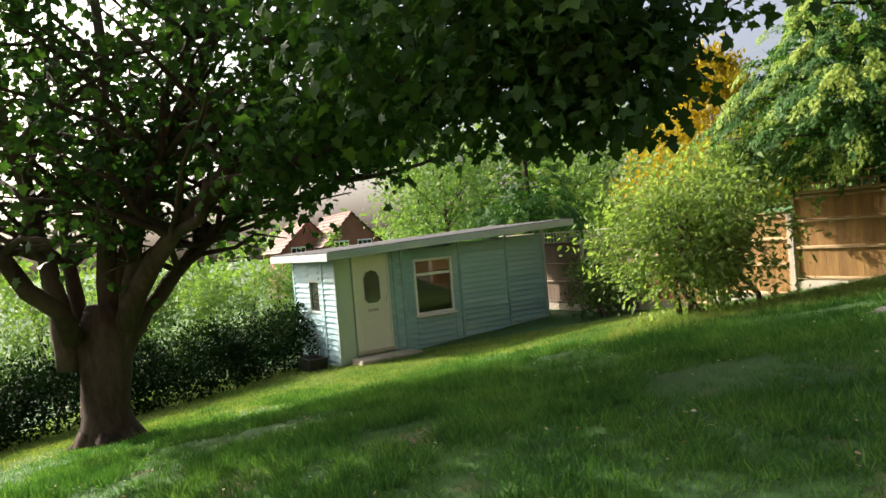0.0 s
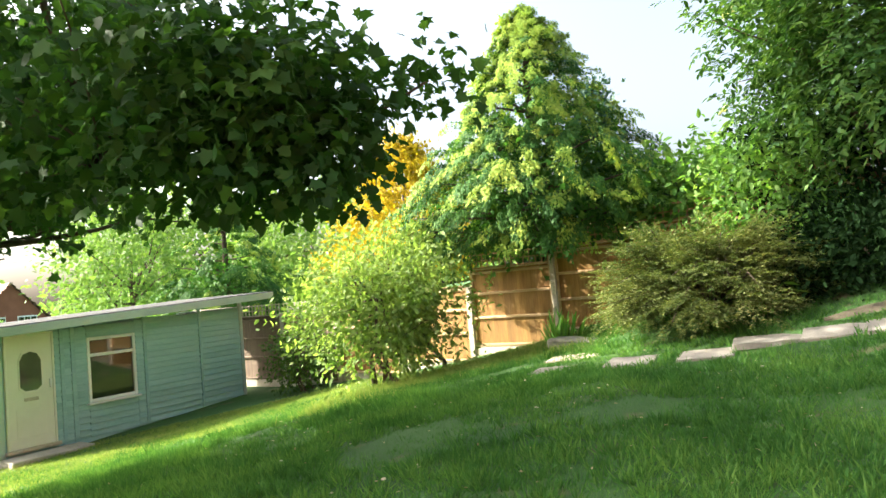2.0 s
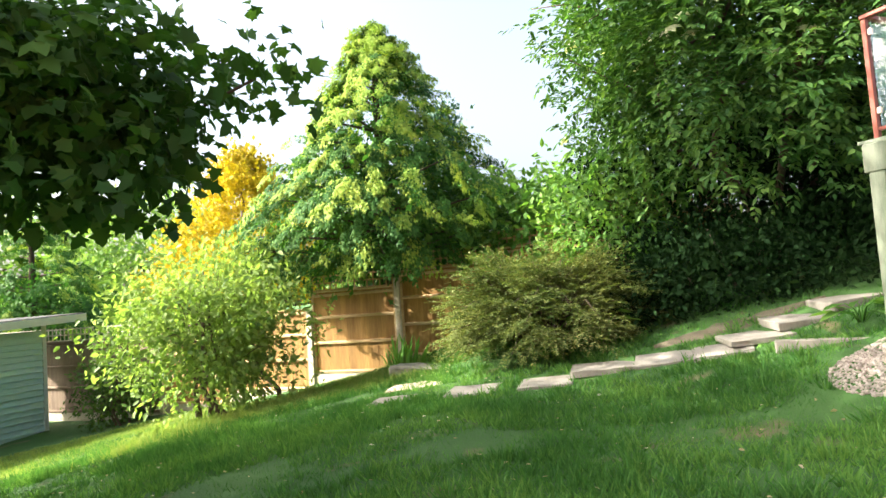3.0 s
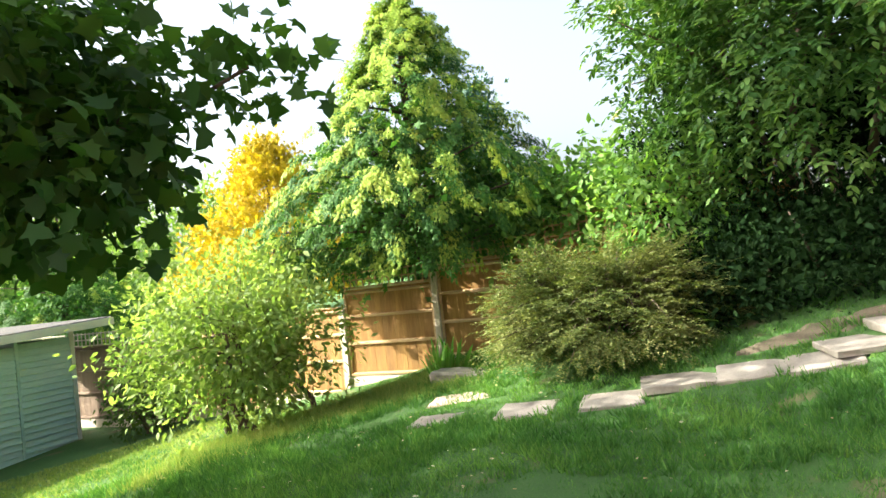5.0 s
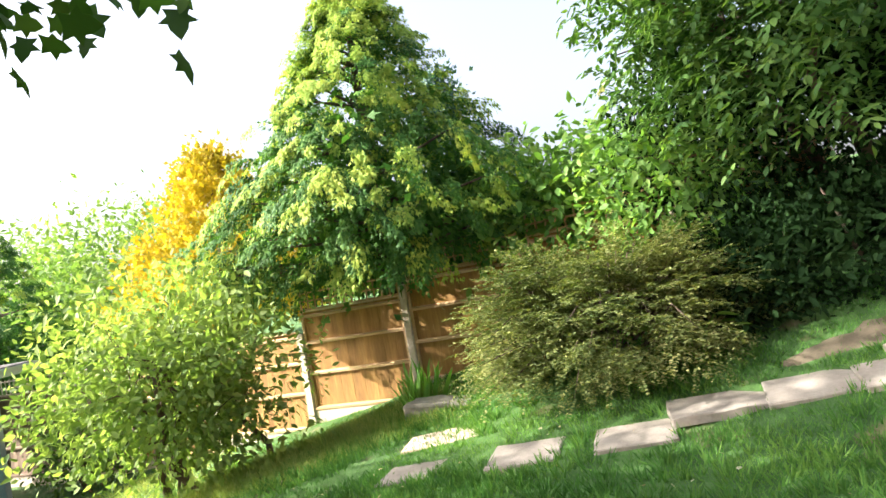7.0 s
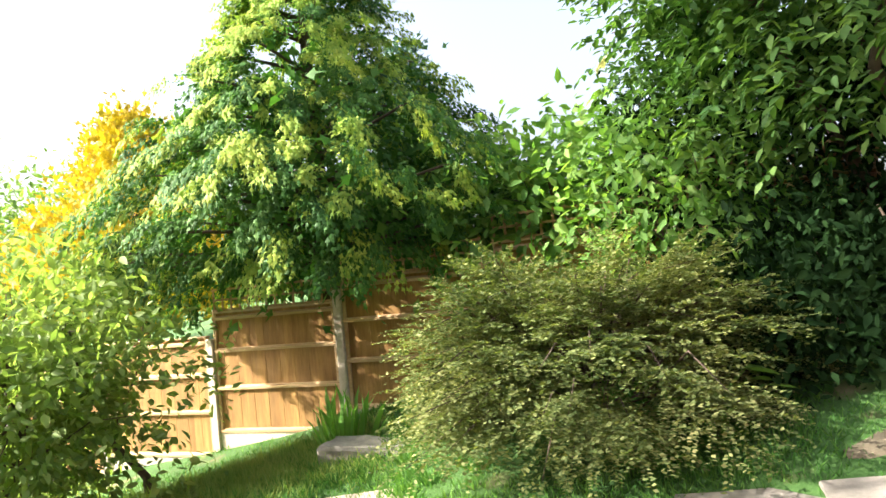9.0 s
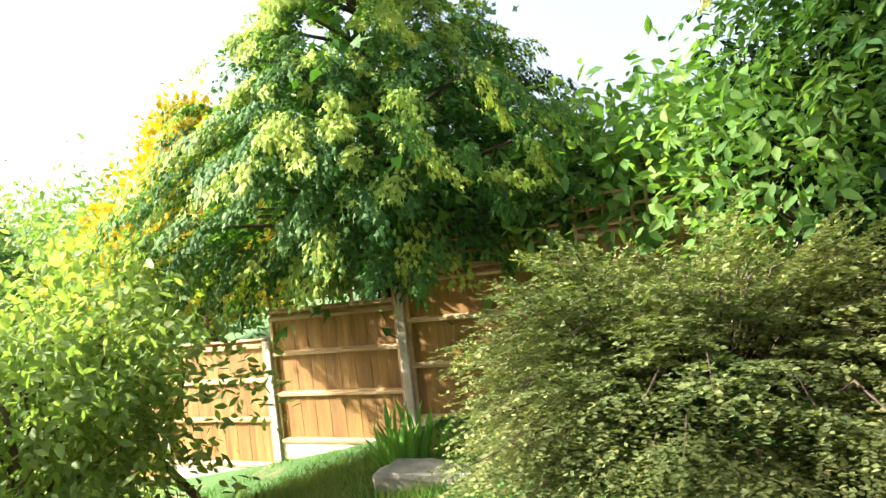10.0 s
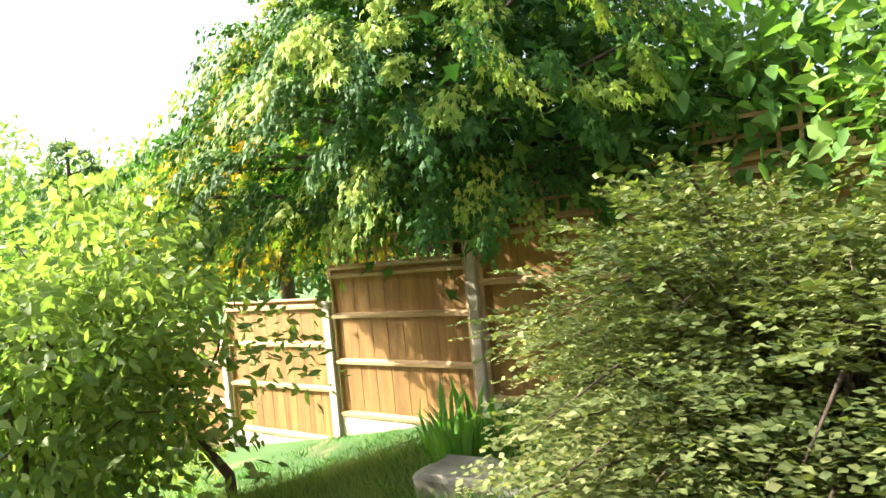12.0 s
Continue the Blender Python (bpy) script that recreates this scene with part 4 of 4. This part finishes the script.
def build_iris():
    x, y = 6.64, 9.7
    z0 = ground_z(x, y)
    rng = np.random.default_rng(9)
    ob = thing("iris_clump", pose(x, y, z0), "clump of upright green sword-shaped leaves by the fence post", "plant")
    n = 60
    p = np.concatenate([rng.normal(size=(n, 2)) * 0.085, np.full((n, 1), -0.03)], 1)
    w = np.concatenate([p[:, :2] * 2.2 + rng.normal(size=(n, 2)) * 0.12, np.ones((n, 1))], 1)
    up = rng.normal(size=(n, 3))
    sword = ([(0, 0.03, 0), (0, -0.03, 0), (0.45, 0.045, 0.02), (0.45, -0.045, 0.02), (0.8, 0.03, 0.09), (0.8, -0.03, 0.09), (1, 0, 0.2)], [(0, 1, 3), (0, 3, 2), (2, 3, 5), (2, 5, 4), (4, 5, 6)])
    leaves("leaves", p, w, up, 0.32 + 0.34 * rng.random(n), sword, [L_IRIS], ob)


def leaf_plant(name, x, y, label, seed, n=9, size=0.26, height=0.35, mat=None, wide=1.4):
    z0 = ground_z(x, y)
    rng = np.random.default_rng(seed)
    ob = thing(name, pose(x, y, z0), label, "plant")
    a = rng.random(n) * 6.283
    h = height * (0.4 + 0.6 * rng.random(n))
    r = 0.12 + 0.16 * rng.random(n)
    p = np.stack([np.cos(a) * r, np.sin(a) * r, h], 1)
    bm = bmesh.new()
    for q in p:
        tube(bm, [(0, 0, -0.05), (q[0] * 0.4, q[1] * 0.4, q[2] * 0.7), tuple(q)], [0.008, 0.006, 0.004], 4)
    part("stalk", bm, L_IRIS, ob)
    w = np.stack([np.cos(a), np.sin(a), -0.25 + 0.3 * rng.random(n)], 1)
    leaves("leaves", p, w, np.array([0, 0, 1.0]) + rng.normal(size=(n, 3)) * 0.25, size * (0.6 + 0.6 * rng.random(n)), OVAL, [mat or L_SHRUB], ob, wide=wide)


build_maple()
cypress("conifer_tree", 7.5, 11.55, 6.2, 1.85, 2.8, "tall golden green cypress with drooping sprays behind the fence", 5, 940, 0.95, 0.72)
cone_tree("golden_conifer", 6.3, 15.9, 5.3, 2.2, 2.1, L_GOLD, "bright yellow conifer beyond the fence", 41, 420, 36, 0.15)
cone_tree("blue_spruce", 9.7, 12.6, 4.4, 0.75, 0.7, L_BLUE, "blue green spruce behind the golden cypress", 42)
round_tree("pale_shrub", 4.45, 10.95, 2.6, (1.36, 1.15, 1.36), L_BUSH, "pale green leafy shrub lit by the sun", 51, 300, 30, 0.10, OVAL, 0.05, (-0.3, 0), 0.2, "bush", 0.17, 0.3, -0.98, 0.72, 5)
round_tree("apple_sapling", 5.22, 11.2, 2.45, (0.95, 0.8, 0.78), L_BUSH, "small leaning fruit tree with a thin dark trunk", 52, 130, 18, 0.085, OVAL, 0.05, (-0.6, 0.4), 0.3, "tree", 0.16, 0.25, -0.7, 0.5)
build_cotoneaster()
build_elder()
round_tree("hazel_shrub", 9.3, 9.4, 2.35, (1.35, 1.25, 1.1), L_SHRUB, "broad-leaved green shrub between the cypress and elder", 61, 200, 24, 0.15, OVAL, 0.05, (0, 0), 0.3, "bush", 0.2, 0.4, -0.9, 0.35, 4)
round_tree("bramble_shrub", 9.2, 7.6, 2.0, (1.0, 1.0, 0.95), L_SHRUB, "broad-leaved bramble scrambling over the bush", 62, 120, 24, 0.11, OVAL, 0.03, (-0.2, 0), 0.3, "bush", 0.17, 0.4, -0.9, 0.35, 4)
cypress("cypress_tree", 2.5, 22.6, 5.7, 1.0, 2.7, "dense dark green cypress behind the shed", 7, 300, 0.4)
round_tree("birch_tree", -0.6, 26.0, 6.8, (2.4, 2.2, 2.9), L_FAR, "airy light green tree beyond the shed", 72, 260, 26, 0.17, OVAL, 0.12, (0, 0), 0.3, "tree", 0.4)
round_tree("willow_tree", 7.0, 28.0, 6.2, (4.2, 3.2, 2.8), L_FAR, "pale green distant tree over the fence", 73, 380, 30, 0.22, OVAL, 0.2, (0, 0), 0.4, "tree", 0.5)
round_tree("willow_tree", 1.5, 34.0, 7.4, (5.0, 3.2, 3.4), L_FAR, "pale green distant tree over the fence", 74, 320, 30, 0.24, OVAL, 0.2, (0, 0), 0.4, "tree", 0.5)
round_tree("green_shrub", 3.5, 15.5, 1.4, (0.75, 0.75, 0.7), L_HEDGE, "dark green shrub beside the shed end", 75, 110, 26, 0.085, OVAL, 0.03, (0, 0), 0.3, "bush", 0.16, 0.2, -0.95, 0.3, 4)
# the hedge's shaded front comes from its near-black leaf colour
build_hedge("garden_hedge", [(-3.2, 15.6), (-4.9, 13.2), (-7.2, 10.4), (-8.6, 7.2), (-9.4, 3.0)], 1.4, 1.3, L_SHADED_IVY, "hedge along the garden edge with shade put into its leaf colour", 81)
build_hedge("neighbour_shrubs", [(-2.6, 19.5), (-8.0, 18.0), (-14.0, 15.0)], 2.6, 2.6, L_FAR, "sunlit shrubs beyond the hedge", 82, 70, 0.11)
# near-black leaves hold the elder's shade; the low mass covers sunlit bank
build_hedge("ivy_bank", [(9.5, 8.4), (10.3, 7.0), (10.9, 5.2), (11.8, 3.6), (12.8, 1.6)], 1.7, 2.6, L_SHADED_IVY, "ivy beneath the elder with deep shade put into its leaf colour", 83, 120, 0.10)
build_hedge("shade_foliage", [(8.6, 6.9), (9.1, 5.95), (9.7, 5.1), (10.6, 4.2)], 2.0, 0.95, L_SHADED_IVY, "low near-black foliage added on the bank in place of shade", 84, 120, 0.09)
build_iris()
leaf_plant("dock_plant", 7.35, 6.3, "broad-leaved dock growing out of the bush", 91, 9, 0.24, 0.45)
leaf_plant("dock_plant", 8.3, 6.55, "pale broad-leaved plant at the bank's foot", 92, 8, 0.2, 0.5)
leaf_plant("fern_plant", 8.0, 3.75, "small fern-like plant beside the steps", 93, 14, 0.28, 0.2, L_SHRUB, 0.7)

# ---- deck and steps ----


def build_deck():
    g = ground_z(7.3, 3.4)
    deck = thing("raised_deck", pose(7.42, 3.2, g, 0, 0, -100), "raised timber deck on green stained posts with lattice sides", "deck")
    top = 3.34 - g
    for x, y in ((0, 0), (2.2, 0), (0, 2.4), (2.2, 2.4)):
        part("post", box(x - 0.07, y - 0.07, -0.35, x + 0.07, y + 0.07, top - 0.24, 0.01), M_DECK, deck)
    for y in (0.0, 2.4):
        part("beam", box(-0.10, y - 0.08, top - 0.24, 2.5, y + 0.075, top, 0.01), M_DECK, deck)
    for x in (-0.10, 2.38):
        part("edge_joist", box(x, 0.081, top - 0.22, x + 0.06, 2.32, top - 0.01, 0.006), M_DECK, deck)
    for k in range(17):
        y = -0.06 + k * 0.148
        part("deck_board", box(-0.14, y, top + 0.002, 2.55, y + 0.14, top + 0.03, 0.004), M_DECK, deck)
    lat = part("lattice", box(0.075, -0.02, 0.05, 0.115, 0.02, top - 0.25, 0.004), M_TRELLIS_PALE, deck, "pale lattice panel under the deck")
    part("lattice_rail", box(2.085, -0.02, 0.05, 2.125, 0.02, top - 0.25, 0.004), M_TRELLIS_PALE, lat)
    for k in range(12):
        z = 0.12 + k * 0.145
        if z < top - 0.25:
            part("lath", box(0.116, -0.012, z, 2.084, 0.0, z + 0.028, 0), M_TRELLIS_PALE, lat)
    for k in range(13):
        x = 0.18 + k * 0.148
        part("lath", box(x, 0.001, 0.05, x + 0.028, 0.012, top - 0.25, 0), M_TRELLIS_PALE, lat)
    rail = thing("glass_balustrade", pose(7.42, 3.2, g + top + 0.031, 0, 0, -100), "reddish steel and glass balustrade on the deck edge", "balustrade")
    for x in (0.0, 1.15, 2.3):
        part("upright", box(x - 0.022, -0.022, 0, x + 0.022, 0.022, 1.0, 0.005), M_RUST, rail)
    part("handrail", box(-0.03, -0.03, 1.001, 2.4, 0.03, 1.04, 0.008), M_RUST, rail)
    part("side_handrail", box(-0.03, 0.031, 1.001, 0.03, 2.3, 1.04, 0.008), M_RUST, rail)
    part("bottom_rail", box(0.023, -0.018, 0.06, 2.28, 0.018, 0.09, 0.004), M_RUST, rail)
    pane = part("glass_pane", box(0.05, -0.004, 0.10, 1.10, 0.004, 0.97, 0), M_GLASS, rail)
    pane.visible_shadow = False
    pane = part("glass_pane", box(1.20, -0.004, 0.10, 2.25, 0.004, 0.97, 0), M_GLASS, rail)
    pane.visible_shadow = False
    pane = part("glass_pane", box(-0.004, 0.06, 0.10, 0.004, 2.2, 0.97, 0), M_GLASS, rail)
    pane.visible_shadow = False
    for z in (0.2, 0.86):
        part("clamp", box(0.023, -0.015, z, 0.06, 0.015, z + 0.05, 0.004), M_CONCRETE, rail)


build_deck()


def build_sleeper_steps():
    for k in range(7):
        x, y = 9.9 + 0.26 * k, 3.1 - 0.14 * k
        z = ground_z(9.9, 3.1) + 0.02 + 0.17 * k
        bm = box(-0.12, -0.6, -0.17 - (0.4 if k == 0 else 0), 0.2, 0.6, 0, 0.012)
        ob = part("timber_step", bm, M_SLEEPER)
        ob.matrix_world = pose(x, y, z, 0, 0, -24)
        tagged(ob, "dark old timber sleeper step up the bank", "step", "timber steps")


build_sleeper_steps()


def build_gravel():
    rng = np.random.default_rng(14)
    n = 5200
    a, r = rng.random(n) * 6.283, np.sqrt(rng.random(n))
    x, y = 7.2 + np.cos(a) * r * (0.62 + 0.1 * np.sin(3 * a)), 2.75 + np.sin(a) * r * (0.9 + 0.12 * np.cos(2.3 * a))
    ico = ([(1, 0, 0), (-1, 0, 0), (0, 1, 0), (0, -1, 0), (0, 0, 0.7), (0, 0, -0.7)], [(0, 2, 4), (2, 1, 4), (1, 3, 4), (3, 0, 4), (2, 0, 5), (1, 2, 5), (3, 1, 5), (0, 3, 5)])
    z = np.array([ground_z(p, q) for p, q in zip(x, y)]) + 0.008 * rng.random(n)
    ob = leaves("gravel", np.stack([x, y, z], 1), rng.normal(size=(n, 3)) * np.array([1, 1, 0.2]), np.array([0, 0, 1.0]) + rng.normal(size=(n, 3)) * 0.3, 0.010 + 0.012 * rng.random(n), ico, [M_GRAVEL])
    tagged(ob, "patch of pale grey pink gravel under the deck", "gravel", kind="stuff")
    bm = box(-0.4, -0.06, -0.1, 0.4, 0.06, 0.02, 0.01)
    kerb = part("edging_slab", bm, M_SLAB)
    kerb.matrix_world = pose(7.5, 3.85, ground_z(7.5, 3.85) + 0.02, 0, 0, -58)
    tagged(kerb, "narrow concrete edging slab beside the gravel", "paving slab")


build_gravel()

# ---- houses beyond ----


def build_house(x, y, turn, wide, deep, eaves, ridge, base, label):
    house = thing("brick_house", pose(x, y, base, 0, 0, turn), label, "house", "houses beyond the garden")
    e, r = eaves - base, ridge - base
    bm = box(-wide / 2, -deep / 2, 0, wide / 2, deep / 2, e, 0)
    for sx in (-1, 1):
        a, b, c = (bm.verts.new((sx * (wide / 2), yy, zz)) for yy, zz in ((-deep / 2, e), (deep / 2, e), (0, r)))
        bm.faces.new((a, b, c) if sx > 0 else (c, b, a))
    part("wall", bm, M_BRICK, house)
    roof = bmesh.new()
    profile, courses = [], 9
    for k in range(courses):
        for t, up in ((k / courses, 0.14), ((k + 1) / courses, 0.0)):
            profile.append((-(deep / 2 + 0.35) * (1 - t), e - 0.25 + (r - e + 0.25) * t + up))
    profile += [(-py, pz) for py, pz in reversed(profile)]
    edge = [[roof.verts.new((sx * (wide / 2 + 0.25), py, pz)) for py, pz in profile] for sx in (-1, 1)]
    for k in range(len(profile) - 1):
        roof.faces.new((edge[0][k], edge[1][k], edge[1][k + 1], edge[0][k + 1]))
    part("roof", roof, M_TILE, house, "brown tiled roof")
    part("ridge", box(-wide / 2 - 0.26, -0.12, r - 0.04, wide / 2 + 0.26, 0.12, r + 0.09, 0.03), M_TILE, house)
    for y0 in (-0.95, 0.95):
        win = part("window", box(wide / 2 + 0.01, y0 - 0.6, e - 0.9, wide / 2 + 0.05, y0 + 0.6, e + 0.3, 0), M_WHITE, house)
        for dy in (-0.38, 0.0, 0.38):
            part("pane", box(wide / 2 + 0.052, y0 + dy - 0.16, e - 0.8, wide / 2 + 0.07, y0 + dy + 0.16, e + 0.2, 0), M_DARKGLASS, win)
    for x0 in (-wide * 0.28, wide * 0.22):
        for z0 in (e - 1.75, e - 4.4):
            if z0 < 0.4:
                continue
            win = part("window", box(x0 - 0.7, -deep / 2 - 0.05, z0, x0 + 0.7, -deep / 2 - 0.01, z0 + 1.2, 0), M_WHITE, house)
            for dx in (-0.44, 0.0, 0.44):
                part("pane", box(x0 + dx - 0.19, -deep / 2 - 0.07, z0 + 0.1, x0 + dx + 0.19, -deep / 2 - 0.052, z0 + 1.1, 0), M_DARKGLASS, win)


build_house(-11.3, 57.0, -62, 8.0, 4.6, 2.5, 5.0, -3.4, "red brick house with a brown tiled roof and white windows")
build_house(-15.2, 58.5, -62, 8.0, 4.6, 2.3, 4.7, -3.4, "red brick house with a brown tiled roof")

def build_sky_block_wall():
    """A plain wall added unseen behind the camera to block low sky light."""
    wall = part("house_wall", box(-9.0, -4.3, -0.5, 11.0, -4.0, 6.4, 0), M_BRICK)
    tagged(wall, "plain red brick wall added unseen behind the camera to block sky light", "wall", kind="structure")


build_sky_block_wall()


def far_woods():
    """Woods and garden trees all round, far off."""
    rng = np.random.default_rng(64)
    n = 2600
    a = rng.random(n) * 6.283
    r = 62 + 30 * rng.random(n)
    h = np.array([5.0 + 2.2 * noise.noise(Vector((math.cos(t) * 6, math.sin(t) * 6, 0))) + 1.5 * noise.noise(Vector((math.cos(t) * 17, math.sin(t) * 17, 4))) for t in a])
    x, y = np.cos(a) * r, np.sin(a) * r
    z = np.array([ground_z(p, q) for p, q in zip(x, y)]) + h * (0.05 + rng.random(n) ** 0.7)
    c = np.stack([x, y, z], 1)
    p, w, up, s = clumps(rng, c, np.tile(np.array([[0, 0, 0.5]]), (n, 1)), 10, 0.9, 0.95, 0.1, 0.4)
    tagged(leaves("far_woods", p, w, up, s, OVAL, [L_FAR]), "far green garden trees and woods", "trees", kind="stuff")


far_woods()

# ---- grass and litter ----


def build_grass():
    rng = np.random.default_rng(77)
    n = 360000
    x, y = rng.uniform(-4.5, 9.0, n), rng.uniform(0.5, 12.5, n)
    d = np.hypot(x - 3.2, y - 3.2)
    keep = rng.random(n) < np.clip(1.25 - d / 11, 0.22, 1)
    x, y = x[keep], y[keep]
    for sx, sy, turn, lx, ly, _, _ in SLABS:
        c, s = math.cos(radians(turn)), math.sin(radians(turn))
        u, v = (x - sx) * c + (y - sy) * s, -(x - sx) * s + (y - sy) * c
        out = (np.abs(u) > lx / 2 - 0.03) | (np.abs(v) > ly / 2 - 0.03)
        x, y = x[out], y[out]
    soil = (np.abs((x - 7.35) * 0.64 + (y - 5.62) * 0.77) < 0.15) & (x > 7.4)
    keep = ~soil | (rng.random(len(x)) < 0.45)
    gravel = np.hypot((x - 7.2) / 0.6, (y - 2.75) / 0.88) < 1.0
    worn = np.array([noise.noise(Vector((p * 1.1, q * 1.1, 5.0))) for p, q in zip(x, y)])
    keep &= ~gravel & (rng.random(len(x)) < np.clip(1.0 - 2.2 * (worn - 0.12), 0.5, 1))
    x, y, worn = x[keep], y[keep], worn[keep]
    n = len(x)
    z = np.array([ground_z(p, q) for p, q in zip(x, y)]) - 0.005
    w = np.stack([rng.normal(size=n) * 0.55, rng.normal(size=n) * 0.55, np.ones(n)], 1)
    tuft = np.array([noise.noise(Vector((p * 4.5, q * 4.5, 9.0))) for p, q in zip(x, y)])
    size = (0.030 + 0.032 * rng.random(n)) * np.clip(1 - worn + 0.9 * tuft, 0.55, 1.9)
    ob = leaves("lawn_grass", np.stack([x, y, z], 1), w, rng.normal(size=(n, 3)), size, BLADE, [L_GRASS], wide=0.16)
    tagged(ob, "short green mown grass", "grass", kind="stuff")
    # uneven tufts standing out of the mown sward
    m = 15000
    cx, cy = rng.uniform(-3.5, 8.2, m), rng.uniform(1.0, 10.5, m)
    off = np.ones(m, bool)
    for sx, sy, _, lx, _, _, _ in SLABS:
        off &= np.hypot(cx - sx, cy - sy) > lx * 0.55
    off &= (np.hypot((cx - 7.2) / 0.7, (cy - 2.75) / 1.0) > 1) & (np.array([noise.noise(Vector((p * 0.8, q * 0.8, 2.0))) for p, q in zip(cx, cy)]) > -0.12)
    cx, cy = cx[off], cy[off]
    per = 15
    sp = np.repeat(0.02 + 0.03 * rng.random(len(cx)), per)
    dx, dy = rng.normal(size=len(sp)) * sp, rng.normal(size=len(sp)) * sp
    x, y = np.repeat(cx, per) + dx, np.repeat(cy, per) + dy
    z = np.repeat(np.array([ground_z(p, q) for p, q in zip(cx, cy)]), per) - 0.012
    w = np.stack([dx * 14 + rng.normal(size=len(x)) * 0.25, dy * 14 + rng.normal(size=len(x)) * 0.25, np.ones(len(x))], 1)
    tall = np.repeat(0.06 + 0.065 * rng.random(len(cx)), per)
    ob = leaves("grass_tufts", np.stack([x, y, z], 1), w, rng.normal(size=(len(x), 3)), tall * (0.6 + 0.6 * rng.random(len(x))), BLADE, [L_GRASS], wide=0.15)
    tagged(ob, "uneven taller tufts of green lawn grass", "grass", kind="stuff")
    # sun-bleached sward on the low ground between the maple, the hedge and the shed
    n = 120000
    x, y = rng.uniform(-7.5, 5.2, n), rng.uniform(6.0, 14.6, n)
    low = y - 0.45 * x
    dry = np.array([noise.noise(Vector((p * 0.9, q * 0.9, 11.0))) for p, q in zip(x, y)])
    keep = rng.random(n) < np.clip((low - 9.6) / 1.6 + 0.7 * dry, 0, 1)
    x, y = x[keep], y[keep]
    z = np.array([ground_z(p, q) for p, q in zip(x, y)]) - 0.005
    w = np.stack([rng.normal(size=len(x)) * 0.8, rng.normal(size=len(x)) * 0.8, np.ones(len(x))], 1)
    ob = leaves("dry_grass", np.stack([x, y, z], 1), w, rng.normal(size=(len(x), 3)), 0.04 + 0.04 * rng.random(len(x)), BLADE, [L_DRYGRASS], wide=0.22)
    tagged(ob, "sun-bleached yellow green grass below the maple", "grass", kind="stuff")
    # longer dry grass along the fence and the shrubs
    n = 26000
    t, off = rng.random(n), rng.random(n) ** 1.4
    x = 7.2 - 3.9 * t - off * 0.9 + rng.normal(size=n) * 0.15
    y = 10.2 + 2.2 * t * (1 - 0.7 * t) - off * 1.5 + rng.normal(size=n) * 0.2
    z = np.array([ground_z(p, q) for p, q in zip(x, y)]) - 0.005
    w = np.stack([rng.normal(size=n) * 0.5, rng.normal(size=n) * 0.5, np.ones(n)], 1)
    ob = leaves("long_grass", np.stack([x, y, z], 1), w, rng.normal(size=(n, 3)), 0.06 + 0.12 * rng.random(n) ** 2, BLADE, [L_DRYGRASS], wide=0.07)
    tagged(ob, "longer sunlit grass along the fence foot", "grass", kind="stuff")
    n = 420
    x, y = rng.uniform(-3, 6.5, n), rng.uniform(1.5, 9.5, n)
    z = np.array([ground_z(p, q) for p, q in zip(x, y)]) + 0.035
    w = rng.normal(size=(n, 3)) * np.array([1, 1, 0.2])
    ob = leaves("fallen_leaves", np.stack([x, y, z], 1), w, np.array([0, 0, 1.0]) + rng.normal(size=(n, 3)) * 0.4, 0.02 + 0.03 * rng.random(n), OVAL, [L_LITTER])
    tagged(ob, "scattered dry leaves and petals on the lawn", "fallen leaves", kind="stuff")


build_grass()
